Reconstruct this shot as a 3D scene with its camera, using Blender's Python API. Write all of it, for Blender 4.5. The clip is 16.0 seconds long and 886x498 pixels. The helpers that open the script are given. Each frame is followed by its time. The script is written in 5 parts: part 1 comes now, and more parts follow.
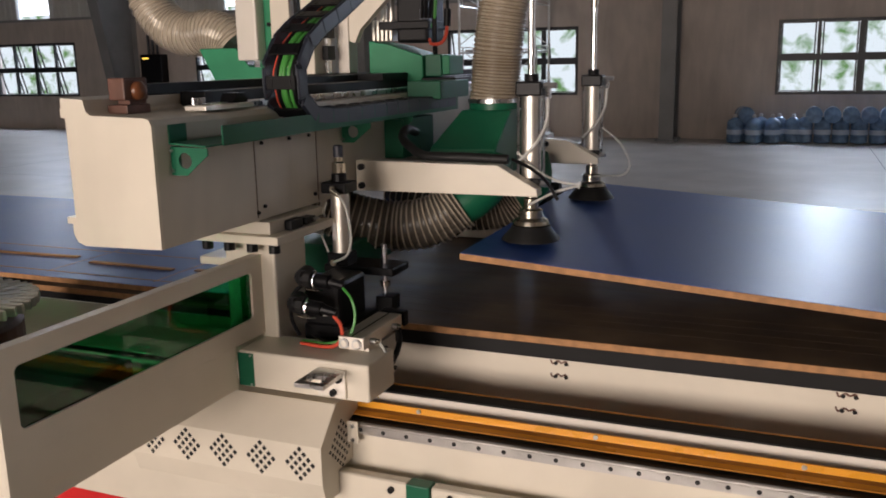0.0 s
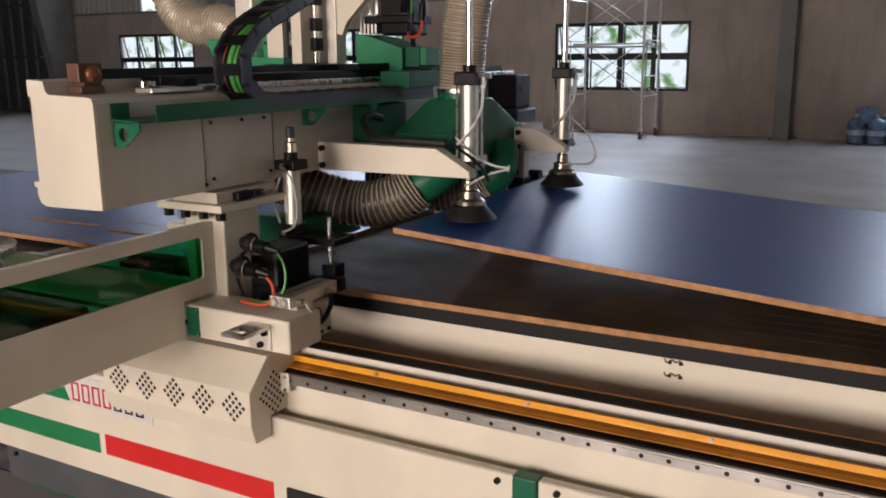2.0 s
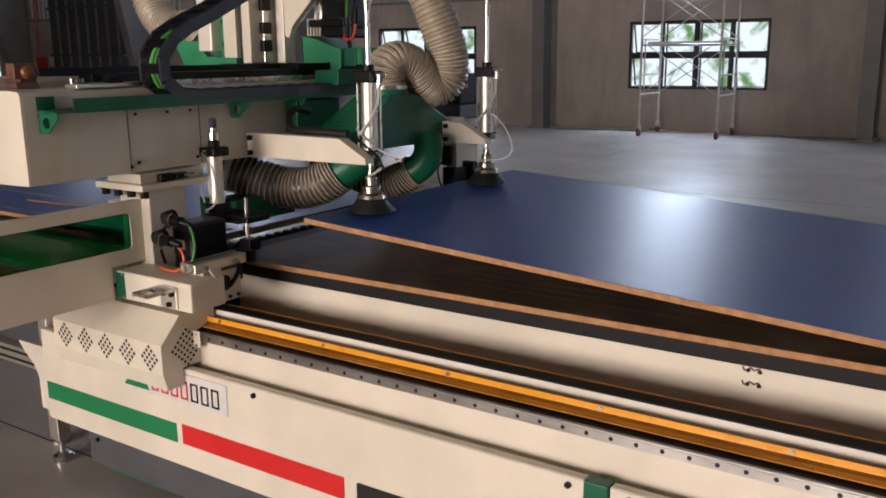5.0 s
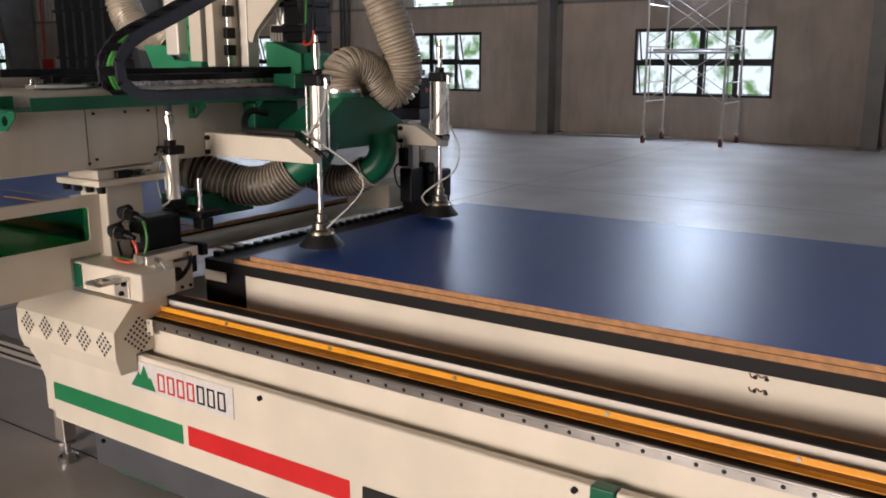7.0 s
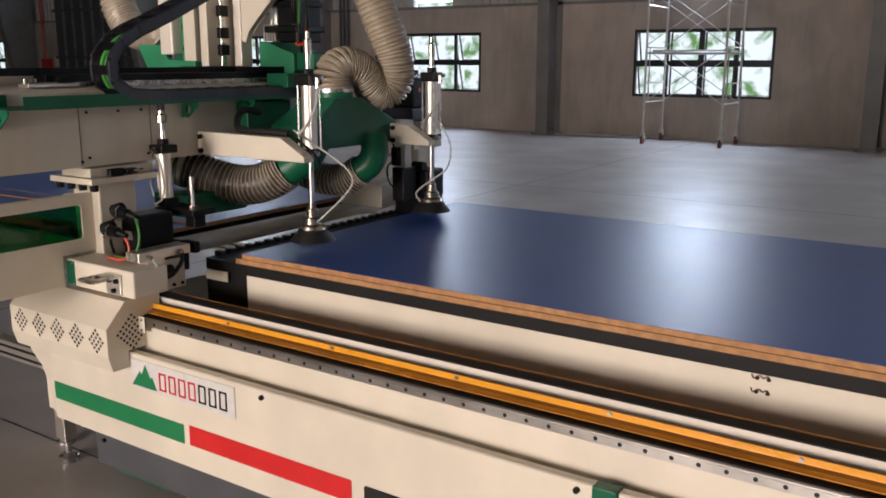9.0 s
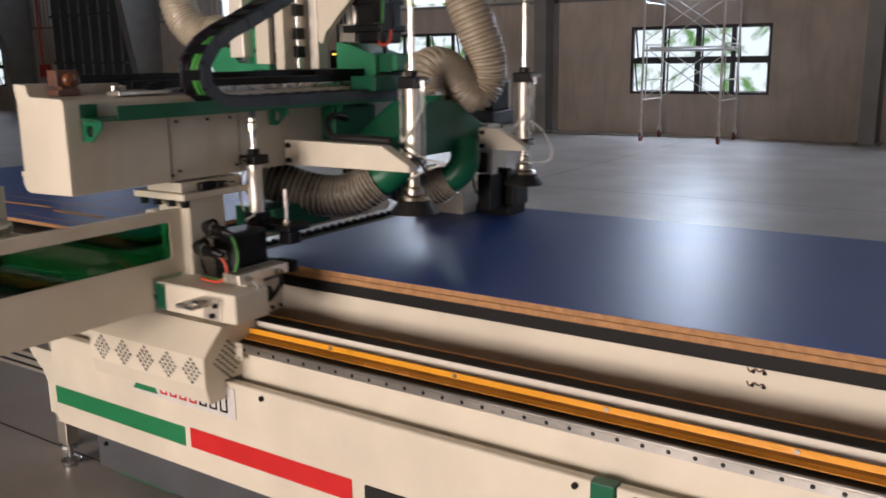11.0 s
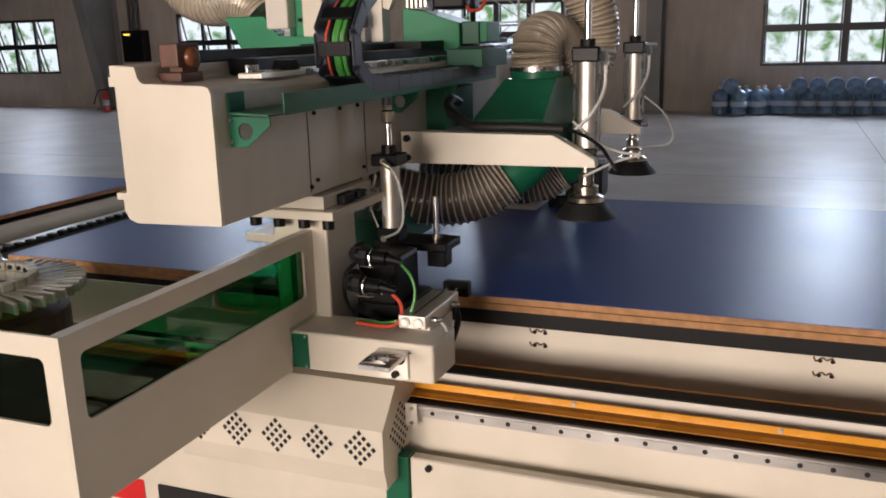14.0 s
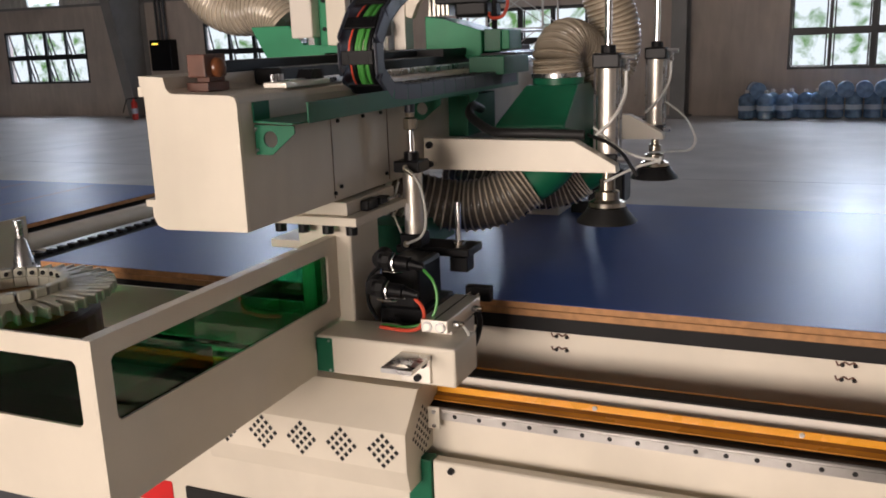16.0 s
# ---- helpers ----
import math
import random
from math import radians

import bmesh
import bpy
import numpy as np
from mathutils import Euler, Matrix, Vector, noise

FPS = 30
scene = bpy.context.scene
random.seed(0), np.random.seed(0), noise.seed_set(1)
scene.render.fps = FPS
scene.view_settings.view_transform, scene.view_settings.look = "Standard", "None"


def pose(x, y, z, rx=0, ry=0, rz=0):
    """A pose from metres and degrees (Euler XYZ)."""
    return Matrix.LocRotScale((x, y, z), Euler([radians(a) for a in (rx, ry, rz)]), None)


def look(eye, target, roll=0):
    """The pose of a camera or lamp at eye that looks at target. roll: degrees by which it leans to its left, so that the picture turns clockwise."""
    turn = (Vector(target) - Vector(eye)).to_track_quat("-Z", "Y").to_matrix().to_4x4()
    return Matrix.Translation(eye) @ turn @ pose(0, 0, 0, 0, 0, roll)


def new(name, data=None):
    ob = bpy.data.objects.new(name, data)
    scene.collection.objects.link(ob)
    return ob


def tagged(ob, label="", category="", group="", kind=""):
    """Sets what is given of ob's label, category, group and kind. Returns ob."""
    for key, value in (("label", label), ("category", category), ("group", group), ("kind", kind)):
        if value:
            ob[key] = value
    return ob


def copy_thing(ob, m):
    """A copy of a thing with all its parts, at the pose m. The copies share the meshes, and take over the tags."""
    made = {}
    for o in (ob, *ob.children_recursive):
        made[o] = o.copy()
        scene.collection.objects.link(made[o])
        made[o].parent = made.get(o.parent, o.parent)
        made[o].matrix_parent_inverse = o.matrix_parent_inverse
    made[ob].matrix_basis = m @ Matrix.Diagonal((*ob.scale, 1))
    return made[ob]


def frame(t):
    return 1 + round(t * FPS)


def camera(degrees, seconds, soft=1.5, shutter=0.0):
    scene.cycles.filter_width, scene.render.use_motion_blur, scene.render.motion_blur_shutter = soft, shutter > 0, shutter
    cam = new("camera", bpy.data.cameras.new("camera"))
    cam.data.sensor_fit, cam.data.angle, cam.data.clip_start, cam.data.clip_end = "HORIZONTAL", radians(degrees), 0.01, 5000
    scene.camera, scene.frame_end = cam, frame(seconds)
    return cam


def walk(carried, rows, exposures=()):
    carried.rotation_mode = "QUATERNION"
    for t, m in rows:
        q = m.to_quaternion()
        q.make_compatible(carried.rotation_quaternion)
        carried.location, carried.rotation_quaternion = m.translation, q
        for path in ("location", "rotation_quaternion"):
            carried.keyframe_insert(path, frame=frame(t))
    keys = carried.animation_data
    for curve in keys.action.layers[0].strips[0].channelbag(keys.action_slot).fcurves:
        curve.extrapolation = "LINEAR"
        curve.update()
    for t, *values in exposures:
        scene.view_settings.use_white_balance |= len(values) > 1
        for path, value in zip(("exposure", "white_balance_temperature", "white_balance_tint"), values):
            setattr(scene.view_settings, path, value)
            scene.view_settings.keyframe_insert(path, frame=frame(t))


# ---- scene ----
cam = camera(54.2, 16.0, soft=1.8, shutter=0.5)
PATH = [
    (0, 0.019, -0.006, 1.491, 77.72, 1.03, 21.98),
    (0.5, 0.024, -0.026, 1.492, 78.00, 1.05, 23.40),
    (1, 0.010, -0.026, 1.489, 78.35, 1.04, 25.48),
    (1.5, -0.008, -0.022, 1.487, 77.98, 0.48, 27.50),
    (2, -0.021, -0.015, 1.479, 77.42, 0.42, 28.72),
    (2.5, -0.026, -0.010, 1.479, 77.10, 0.33, 29.46),
    (3, -0.024, -0.007, 1.480, 77.03, 0.59, 30.31),
    (3.5, -0.028, -0.013, 1.484, 77.20, 0.79, 31.83),
    (4, -0.032, -0.012, 1.483, 77.26, 0.68, 32.88),
    (6.5, -0.040, -0.030, 1.483, 77.54, 0.24, 33.51),
    (7, -0.043, -0.031, 1.483, 77.68, -0.04, 33.61),
    (7.5, -0.045, -0.032, 1.483, 77.77, -0.20, 33.77),
    (8, -0.048, -0.033, 1.483, 77.74, -0.28, 33.60),
    (8.5, -0.050, -0.035, 1.482, 77.72, -0.25, 33.54),
    (11, -0.033, -0.043, 1.482, 77.72, 0.64, 33.42),
    (11.5, 0.000, -0.023, 1.479, 77.55, 1.00, 29.83),
    (12, 0.027, -0.009, 1.477, 77.23, 1.24, 25.49),
    (12.5, 0.025, 0.001, 1.474, 76.79, 1.33, 23.38),
    (13, 0.030, 0.007, 1.471, 76.49, 1.46, 22.35),
    (13.5, 0.038, 0.013, 1.472, 76.22, 1.48, 21.49),
    (14, 0.039, 0.014, 1.471, 76.12, 1.45, 21.08),
    (14.5, 0.041, 0.010, 1.472, 76.21, 1.56, 21.40),
    (15, 0.045, 0.000, 1.476, 76.47, 1.73, 22.05),
    (15.5, 0.045, -0.005, 1.474, 76.59, 1.88, 22.76),
    (16, 0.055, -0.006, 1.475, 76.56, 1.97, 22.66),
]
walk(cam, [(t, pose(x, y, z, rx, ry, rz)) for t, x, y, z, rx, ry, rz in PATH],
     exposures=[(0, -0.05, 6350, 19), (1.5, 0.03, 6350, 19), (4, 0.13, 6330, 19), (7, 0.19, 6290, 19), (11, 0.16, 6340, 19), (16, 0.12, 6360, 19)])

# travel of the gantry along the bed, in metres from where it stands last
TRAVEL = [(0, -0.208), (0.5, -0.339), (1, -0.48), (1.5, -0.609), (2, -0.74), (2.5, -0.871), (3, -1.003), (3.5, -1.136),
          (4, -1.247), (4.2, -1.292), (6.3, -1.47), (6.5, -1.515), (7, -1.636), (7.5, -1.68), (8, -1.683), (10.3, -1.683), (10.8, -1.4),
          (11, -1.226), (11.5, -0.7), (12, -0.176), (12.5, 0.0), (16, 0.0)]

# ---- light ----
world = bpy.data.worlds.new("world")
scene.world = world
world.use_nodes = True
wn = world.node_tree.nodes
sky = wn.new("ShaderNodeTexSky")
sky.sky_type, sky.sun_disc = "NISHITA", False
sky.sun_elevation, sky.sun_rotation = radians(80), radians(200)
world.node_tree.links.new(sky.outputs[0], wn["Background"].inputs[0])
wn["Background"].inputs[1].default_value = 0.12
sun = new("sun", bpy.data.lights.new("sun", "SUN"))
sun.data.energy, sun.data.angle, sun.data.color = 2.5, radians(0.6), (1.0, 0.95, 0.86)
sun.matrix_basis = look((0, 0, 30), (2, 5, 0))


def opening_light(name, at, target, w, h, power, color=(1, 1, 1)):
    lamp = new(name, bpy.data.lights.new(name, "AREA"))
    lamp.data.shape, lamp.data.size, lamp.data.size_y = "RECTANGLE", w, h
    lamp.data.energy, lamp.data.color = power, color
    lamp.matrix_basis = look(at, target)
    return lamp


# daylight in the wide gates behind and beside the machine
opening_light("gate_light", (-2.0, -8.7, 1.75), (2.2, 0, 1.5), 5.2, 3.3, 1060, (1.0, 0.88, 0.73))
opening_light("side_gate_light", (12.9, 8.5, 1.6), (0, 8.5, 1.2), 3.0, 3.0, 30, (0.92, 0.96, 1.0))
for wx in (-23.8, -17.6, -11.42, -5.24, 0.97, 7.2):
    opening_light("window_light", (wx, 18.3, 3.6), (wx, 13.5, 0.0), 2.8, 1.8, 310, (0.62, 0.81, 1.0))
    opening_light("strip_light", (wx, 16.85, 4.8), (wx, 8, 1.5), 1.0, 4.2, 85, (0.7, 0.86, 1.0))


# ---- materials ----
def mat(name, color, rough=0.5, metal=0.0, vary=0.12, scale=8.0, bump=0.0, bscale=60.0, spec=0.5, coat=0.0, rvary=0.1, second=None, smix=0.0,
        trans=0.0, alpha=1.0):
    m = bpy.data.materials.new(name)
    m.use_nodes = True
    nt = m.node_tree
    b = nt.nodes["Principled BSDF"]
    b.inputs["Metallic"].default_value = metal
    b.inputs["Specular IOR Level"].default_value = spec
    b.inputs["Coat Weight"].default_value = coat
    b.inputs["Coat Roughness"].default_value = 0.12
    b.inputs["Transmission Weight"].default_value = trans
    b.inputs["Alpha"].default_value = alpha
    tc = nt.nodes.new("ShaderNodeTexCoord")
    n1 = nt.nodes.new("ShaderNodeTexNoise")
    n1.inputs["Scale"].default_value, n1.inputs["Detail"].default_value = scale, 6
    n2 = nt.nodes.new("ShaderNodeTexNoise")
    n2.inputs["Scale"].default_value, n2.inputs["Detail"].default_value = bscale, 4
    for n in (n1, n2):
        nt.links.new(tc.outputs["Object"], n.inputs["Vector"])
    ramp = nt.nodes.new("ShaderNodeValToRGB")
    c2 = second or tuple(c * (1 - vary) for c in color)
    c1 = tuple(min(1, c * (1 + vary * 0.4)) for c in color)
    ramp.color_ramp.elements[0].color, ramp.color_ramp.elements[1].color = (*c2, 1), (*c1, 1)
    ramp.color_ramp.elements[0].position, ramp.color_ramp.elements[1].position = 0.34, 0.66
    nt.links.new(n1.outputs["Fac"], ramp.inputs["Fac"])
    nt.links.new(ramp.outputs["Color"], b.inputs["Base Color"])
    mr = nt.nodes.new("ShaderNodeMapRange")
    mr.inputs["To Min"].default_value, mr.inputs["To Max"].default_value = max(0.02, rough - rvary), min(1, rough + rvary)
    nt.links.new(n1.outputs["Fac"], mr.inputs["Value"])
    nt.links.new(mr.outputs["Result"], b.inputs["Roughness"])
    if bump:
        bp = nt.nodes.new("ShaderNodeBump")
        bp.inputs["Strength"].default_value, bp.inputs["Distance"].default_value = bump, 0.004
        nt.links.new(n2.outputs["Fac"], bp.inputs["Height"])
        nt.links.new(bp.outputs["Normal"], b.inputs["Normal"])
    return m


def glow(name, c1, c2, strength, scale):
    m = bpy.data.materials.new(name)
    m.use_nodes = True
    nt = m.node_tree
    nt.nodes.remove(nt.nodes["Principled BSDF"])
    e = nt.nodes.new("ShaderNodeEmission")
    tc = nt.nodes.new("ShaderNodeTexCoord")
    n1 = nt.nodes.new("ShaderNodeTexNoise")
    n1.inputs["Scale"].default_value, n1.inputs["Detail"].default_value = scale, 5
    n1.inputs["Distortion"].default_value = 0.4
    ramp = nt.nodes.new("ShaderNodeValToRGB")
    ramp.color_ramp.elements[0].color, ramp.color_ramp.elements[1].color = (*c1, 1), (*c2, 1)
    ramp.color_ramp.elements[0].position, ramp.color_ramp.elements[1].position = 0.36, 0.52
    nt.links.new(tc.outputs["Object"], n1.inputs["Vector"])
    nt.links.new(n1.outputs["Fac"], ramp.inputs["Fac"])
    nt.links.new(ramp.outputs["Color"], e.inputs["Color"])
    e.inputs["Strength"].default_value = strength
    nt.links.new(e.outputs[0], nt.nodes["Material Output"].inputs[0])
    return m


CREAM = mat("cream_paint", (0.70, 0.64, 0.53), 0.42, vary=0.06, scale=5, bump=0.05, bscale=220)
GLOSSCREAM = mat("cream_gloss", (0.76, 0.71, 0.63), 0.2, vary=0.06, scale=5, bump=0.03, bscale=120)
SCUFF = mat("scuffed_laminate", (0.10, 0.15, 0.30), 0.5, vary=0.3, scale=30)
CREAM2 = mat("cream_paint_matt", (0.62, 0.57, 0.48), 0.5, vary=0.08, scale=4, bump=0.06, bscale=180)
GREEN = mat("green_paint", (0.008, 0.125, 0.062), 0.38, vary=0.2, scale=6, bump=0.03, bscale=200, spec=0.32)
PALEGREEN = mat("pale_green_paint", (0.03, 0.25, 0.12), 0.45, vary=0.15, scale=6, bump=0.03, bscale=200, spec=0.3)
GREENTAPE = mat("green_tape", (0.01, 0.19, 0.07), 0.4, vary=0.1)
RED = mat("red_tape", (0.62, 0.02, 0.02), 0.4, vary=0.1)
BLACK = mat("black_plastic", (0.006, 0.006, 0.007), 0.42, vary=0.3, scale=12, spec=0.2)
RUBBER = mat("black_rubber", (0.012, 0.012, 0.012), 0.55, vary=0.3, spec=0.3)
NAVYBLACK = mat("chain_plastic", (0.034, 0.04, 0.058), 0.45, vary=0.2)
STEEL = mat("brushed_steel", (0.55, 0.55, 0.55), 0.28, 1.0, vary=0.1, scale=30)
ALU = mat("anodised_aluminium", (0.76, 0.715, 0.64), 0.44, 1.0, vary=0.06, scale=14)
CHROME = mat("chrome", (0.8, 0.8, 0.8), 0.1, 1.0, vary=0.04, rvary=0.04)
NICKEL = mat("nickel", (0.52, 0.48, 0.40), 0.22, 1.0, vary=0.1)
RAILSTEEL = mat("rail_steel", (0.60, 0.58, 0.55), 0.3, 1.0, vary=0.45, scale=3, rvary=0.08)
YELLOW = mat("orange_guard", (0.78, 0.34, 0.02), 0.3, vary=0.12, scale=6, coat=0.3)
BLUE = mat("blue_laminate", (0.026, 0.076, 0.30), 0.40, vary=0.1, scale=3, bump=0.02, bscale=500, rvary=0.05, spec=0.4)
MDF = mat("mdf_edge", (0.42, 0.215, 0.09), 0.75, vary=0.25, scale=40)
GROOVE = mat("scored_line", (0.15, 0.105, 0.065), 0.7, vary=0.3, scale=20)
# oranges with shade mixed into the colour; the second is also the copper strip
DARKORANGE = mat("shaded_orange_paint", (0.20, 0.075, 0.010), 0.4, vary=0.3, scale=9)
COPPERSHADE = mat("copper_and_shaded_orange", (0.42, 0.17, 0.02), 0.25, vary=0.3, scale=7)
SPOIL = mat("spoilboard_top", (0.135, 0.095, 0.06), 0.68, vary=0.35, scale=5, bump=0.1, bscale=90, second=(0.07, 0.05, 0.034), spec=0.35)
BEDBLACK = mat("bed_edge_black", (0.013, 0.0125, 0.013), 0.6, vary=0.3, spec=0.2)
PLINTH = mat("grey_plinth", (0.075, 0.08, 0.088), 0.5, vary=0.15)
FLOOR = mat("floor_hardener", (0.42, 0.38, 0.345), 0.40, vary=0.2, scale=1.3, bump=0.02, bscale=7, rvary=0.09, second=(0.32, 0.28, 0.245), spec=0.9)


def streaks(m, sx, sy, amount):
    """Trowel streaks: a stretched noise laid over a material's colour and gloss."""
    nt = m.node_tree
    b = nt.nodes["Principled BSDF"]
    tc = nt.nodes.new("ShaderNodeTexCoord")
    mp = nt.nodes.new("ShaderNodeMapping")
    mp.inputs["Scale"].default_value = (sx, sy, 1.0)
    n = nt.nodes.new("ShaderNodeTexNoise")
    n.inputs["Scale"].default_value, n.inputs["Detail"].default_value, n.inputs["Distortion"].default_value = 1.0, 9, 0.8
    nt.links.new(tc.outputs["Object"], mp.inputs["Vector"])
    nt.links.new(mp.outputs["Vector"], n.inputs["Vector"])
    for socket, lo, hi in (("Base Color", 1 - amount, 1 + amount), ("Roughness", 1 - amount, 1 + amount)):
        src = b.inputs[socket].links[0].from_socket
        mr = nt.nodes.new("ShaderNodeMapRange")
        mr.inputs["From Min"].default_value, mr.inputs["From Max"].default_value = 0.3, 0.7
        mr.inputs["To Min"].default_value, mr.inputs["To Max"].default_value = lo, hi
        nt.links.new(n.outputs["Fac"], mr.inputs["Value"])
        mul = nt.nodes.new("ShaderNodeVectorMath")
        mul.operation = "MULTIPLY"
        nt.links.new(src, mul.inputs[0])
        nt.links.new(mr.outputs["Result"], mul.inputs[1])
        nt.links.new(mul.outputs["Vector"], b.inputs[socket])


streaks(FLOOR, 0.45, 1.5, 0.09)
streaks(FLOOR, 2.4, 3.6, 0.03)
WALLM = mat("render_plaster", (0.49, 0.42, 0.365), 0.85, vary=0.18, scale=0.7, bump=0.25, bscale=30)
streaks(WALLM, 1.3, 1.3, 0.10)
streaks(WALLM, 6.0, 1.0, 0.09)
streaks(CREAM, 3.0, 3.0, 0.05)
streaks(SPOIL, 0.8, 9.0, 0.22)
streaks(CREAM2, 2.0, 6.0, 0.09)
CLAD = mat("corrugated_sheet", (0.55, 0.54, 0.50), 0.5, vary=0.12, scale=1.2)
AMBER = mat("amber_lens", (0.16, 0.055, 0.02), 0.3)
STEELPAINT = mat("grey_steel_paint", (0.22, 0.215, 0.21), 0.55, vary=0.15, scale=2)
# roof is out of view; kept dark to hold back bounce from above
ROOF = mat("roof_sheet", (0.14, 0.14, 0.135), 0.6, vary=0.12, scale=1.0)
DARKSTEEL = mat("dark_gate_paint", (0.075, 0.08, 0.085), 0.5, vary=0.2, scale=2)
FRAME = mat("window_frame_black", (0.012, 0.014, 0.017), 0.4, vary=0.2)
GALV = mat("galvanised_tube", (0.62, 0.62, 0.6), 0.4, 0.8, vary=0.15, scale=10)
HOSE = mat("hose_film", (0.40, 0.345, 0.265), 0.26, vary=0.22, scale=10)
# same film for the lower hoses, with their shade put into the colour
HOSEDARK = mat("shaded_hose_film", (0.10, 0.085, 0.068), 0.28, vary=0.3, scale=10)
RIBWIRE = mat("buried_wire", (0.19, 0.14, 0.085), 0.35, vary=0.2)
WIRE = mat("hose_wire", (0.60, 0.52, 0.41), 0.3, 0.2, vary=0.2)
REDCAB = mat("red_cable", (0.62, 0.08, 0.04), 0.4)
GRNCAB = mat("green_cable", (0.06, 0.28, 0.05), 0.4)
CLEAR = mat("clear_tube", (0.50, 0.50, 0.47), 0.2)
BROWN = mat("rust_brown_block", (0.13, 0.055, 0.035), 0.5, vary=0.3, scale=14)
WHITEPLATE = mat("white_plate", (0.66, 0.64, 0.62), 0.4, vary=0.1, scale=30)
BOTTLE = mat("blue_bottle", (0.22, 0.36, 0.56), 0.08, vary=0.4, scale=9, trans=0.35)
LABELW = mat("bottle_label", (0.42, 0.50, 0.60), 0.5)
IVORY = mat("tool_fork_ivory", (0.56, 0.54, 0.44), 0.45, vary=0.1)
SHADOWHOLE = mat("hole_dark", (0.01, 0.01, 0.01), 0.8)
CASTOR = mat("castor_dusty_red", (0.20, 0.06, 0.04), 0.6)
EXTRED = mat("extinguisher_red", (0.5, 0.03, 0.02), 0.35)
OUTDOOR = glow("garden_backdrop", (0.14, 0.30, 0.10), (0.86, 0.97, 1.0), 0.95, 2.4)
SKYLIT = glow("sky_backdrop", (0.95, 0.98, 1.0), (1.0, 1.0, 1.0), 3.0, 0.4)
LED = glow("status_lamp", (0.1, 0.9, 0.1), (1.0, 0.35, 0.05), 2.0, 60)


def glass(name, color, rough=0.02, ior=1.45):
    m = bpy.data.materials.new(name)
    m.use_nodes = True
    b = m.node_tree.nodes["Principled BSDF"]
    b.inputs["Base Color"].default_value = (*color, 1)
    b.inputs["Roughness"].default_value = rough
    b.inputs["IOR"].default_value = ior
    b.inputs["Transmission Weight"].default_value = 1.0
    return m


GLASS = glass("window_glass", (0.97, 0.99, 0.98), 0.0, 1.1)
GREENACRYL = glass("green_acrylic", (0.016, 0.36, 0.11), 0.03, 1.4)

# ---- mesh helpers ----
ORIGIN = {}
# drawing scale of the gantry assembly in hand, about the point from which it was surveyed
NEARER = [1.0]
PIVOT = Vector((0.039, -0.004, 1.474))


def thing(name, at, label, category, group="", kind=""):
    ob = new(name)
    ob.empty_display_size = 0.1
    ob.location = at
    ORIGIN[ob] = Vector(at)
    return tagged(ob, label, category, group, kind)


def part(name, bm, material, parent=None, label="", smooth=False):
    me = bpy.data.meshes.new(name)
    if NEARER[0] != 1.0:
        bmesh.ops.transform(bm, matrix=Matrix.Translation(PIVOT) @ Matrix.Scale(NEARER[0], 4) @ Matrix.Translation(-PIVOT), verts=bm.verts)
    if parent is not None:
        bmesh.ops.translate(bm, verts=bm.verts, vec=-ORIGIN[parent])
    bmesh.ops.recalc_face_normals(bm, faces=bm.faces)
    bm.to_mesh(me)
    bm.free()
    me.materials.append(material)
    if smooth:
        me.shade_smooth()
        me.set_sharp_from_angle(angle=radians(40))
    ob = new(name, me)
    if parent is not None:
        ob.parent = parent
        ORIGIN[ob] = ORIGIN[parent]
    if label:
        ob["label"] = label
    return ob


def solid(name, bm, material, label, category, group="", kind="", smooth=False):
    """A top-level thing of one mesh, its origin at the middle of its foot."""
    lo = [min(v.co[i] for v in bm.verts) for i in range(3)]
    hi = [max(v.co[i] for v in bm.verts) for i in range(3)]
    at = Vector(((lo[0] + hi[0]) / 2, (lo[1] + hi[1]) / 2, lo[2]))
    bmesh.ops.translate(bm, verts=bm.verts, vec=-at)
    ob = part(name, bm, material, None, "", smooth)
    ob.location = at
    ORIGIN[ob] = at
    return tagged(ob, label, category, group, kind)


def B():
    return bmesh.new()


def box(bm, x0, x1, y0, y1, z0, z1, bevel=0.0, seg=2):
    r = bmesh.ops.create_cube(bm, size=1)
    bmesh.ops.scale(bm, verts=r["verts"], vec=(abs(x1 - x0), abs(y1 - y0), abs(z1 - z0)))
    bmesh.ops.translate(bm, verts=r["verts"], vec=((x0 + x1) / 2, (y0 + y1) / 2, (z0 + z1) / 2))
    if bevel:
        es = list({e for v in r["verts"] for e in v.link_edges})
        bmesh.ops.bevel(bm, geom=es, offset=bevel, segments=seg, affect="EDGES", profile=0.5)
    return bm


def cyl(bm, p0, p1, r0, r1=None, seg=20, bevel=0.0):
    p0, p1 = Vector(p0), Vector(p1)
    d = p1 - p0
    m = Matrix.Translation((p0 + p1) / 2) @ d.to_track_quat("Z", "Y").to_matrix().to_4x4()
    bmesh.ops.create_cone(bm, cap_ends=True, segments=seg, radius1=r0, radius2=r0 if r1 is None else r1, depth=d.length, matrix=m)
    return bm


def lathe(bm, at, prof, seg=24):
    """prof: radius and height pairs, turned about the vertical through at."""
    rings = []
    for r, z in prof:
        rings.append([bm.verts.new((at[0] + r * math.cos(2 * math.pi * k / seg), at[1] + r * math.sin(2 * math.pi * k / seg), at[2] + z)) for k in range(seg)])
    for a, b in zip(rings, rings[1:]):
        for k in range(seg):
            bm.faces.new((a[k], a[(k + 1) % seg], b[(k + 1) % seg], b[k]))
    bm.faces.new(rings[0])
    bm.faces.new(rings[-1])
    return bm


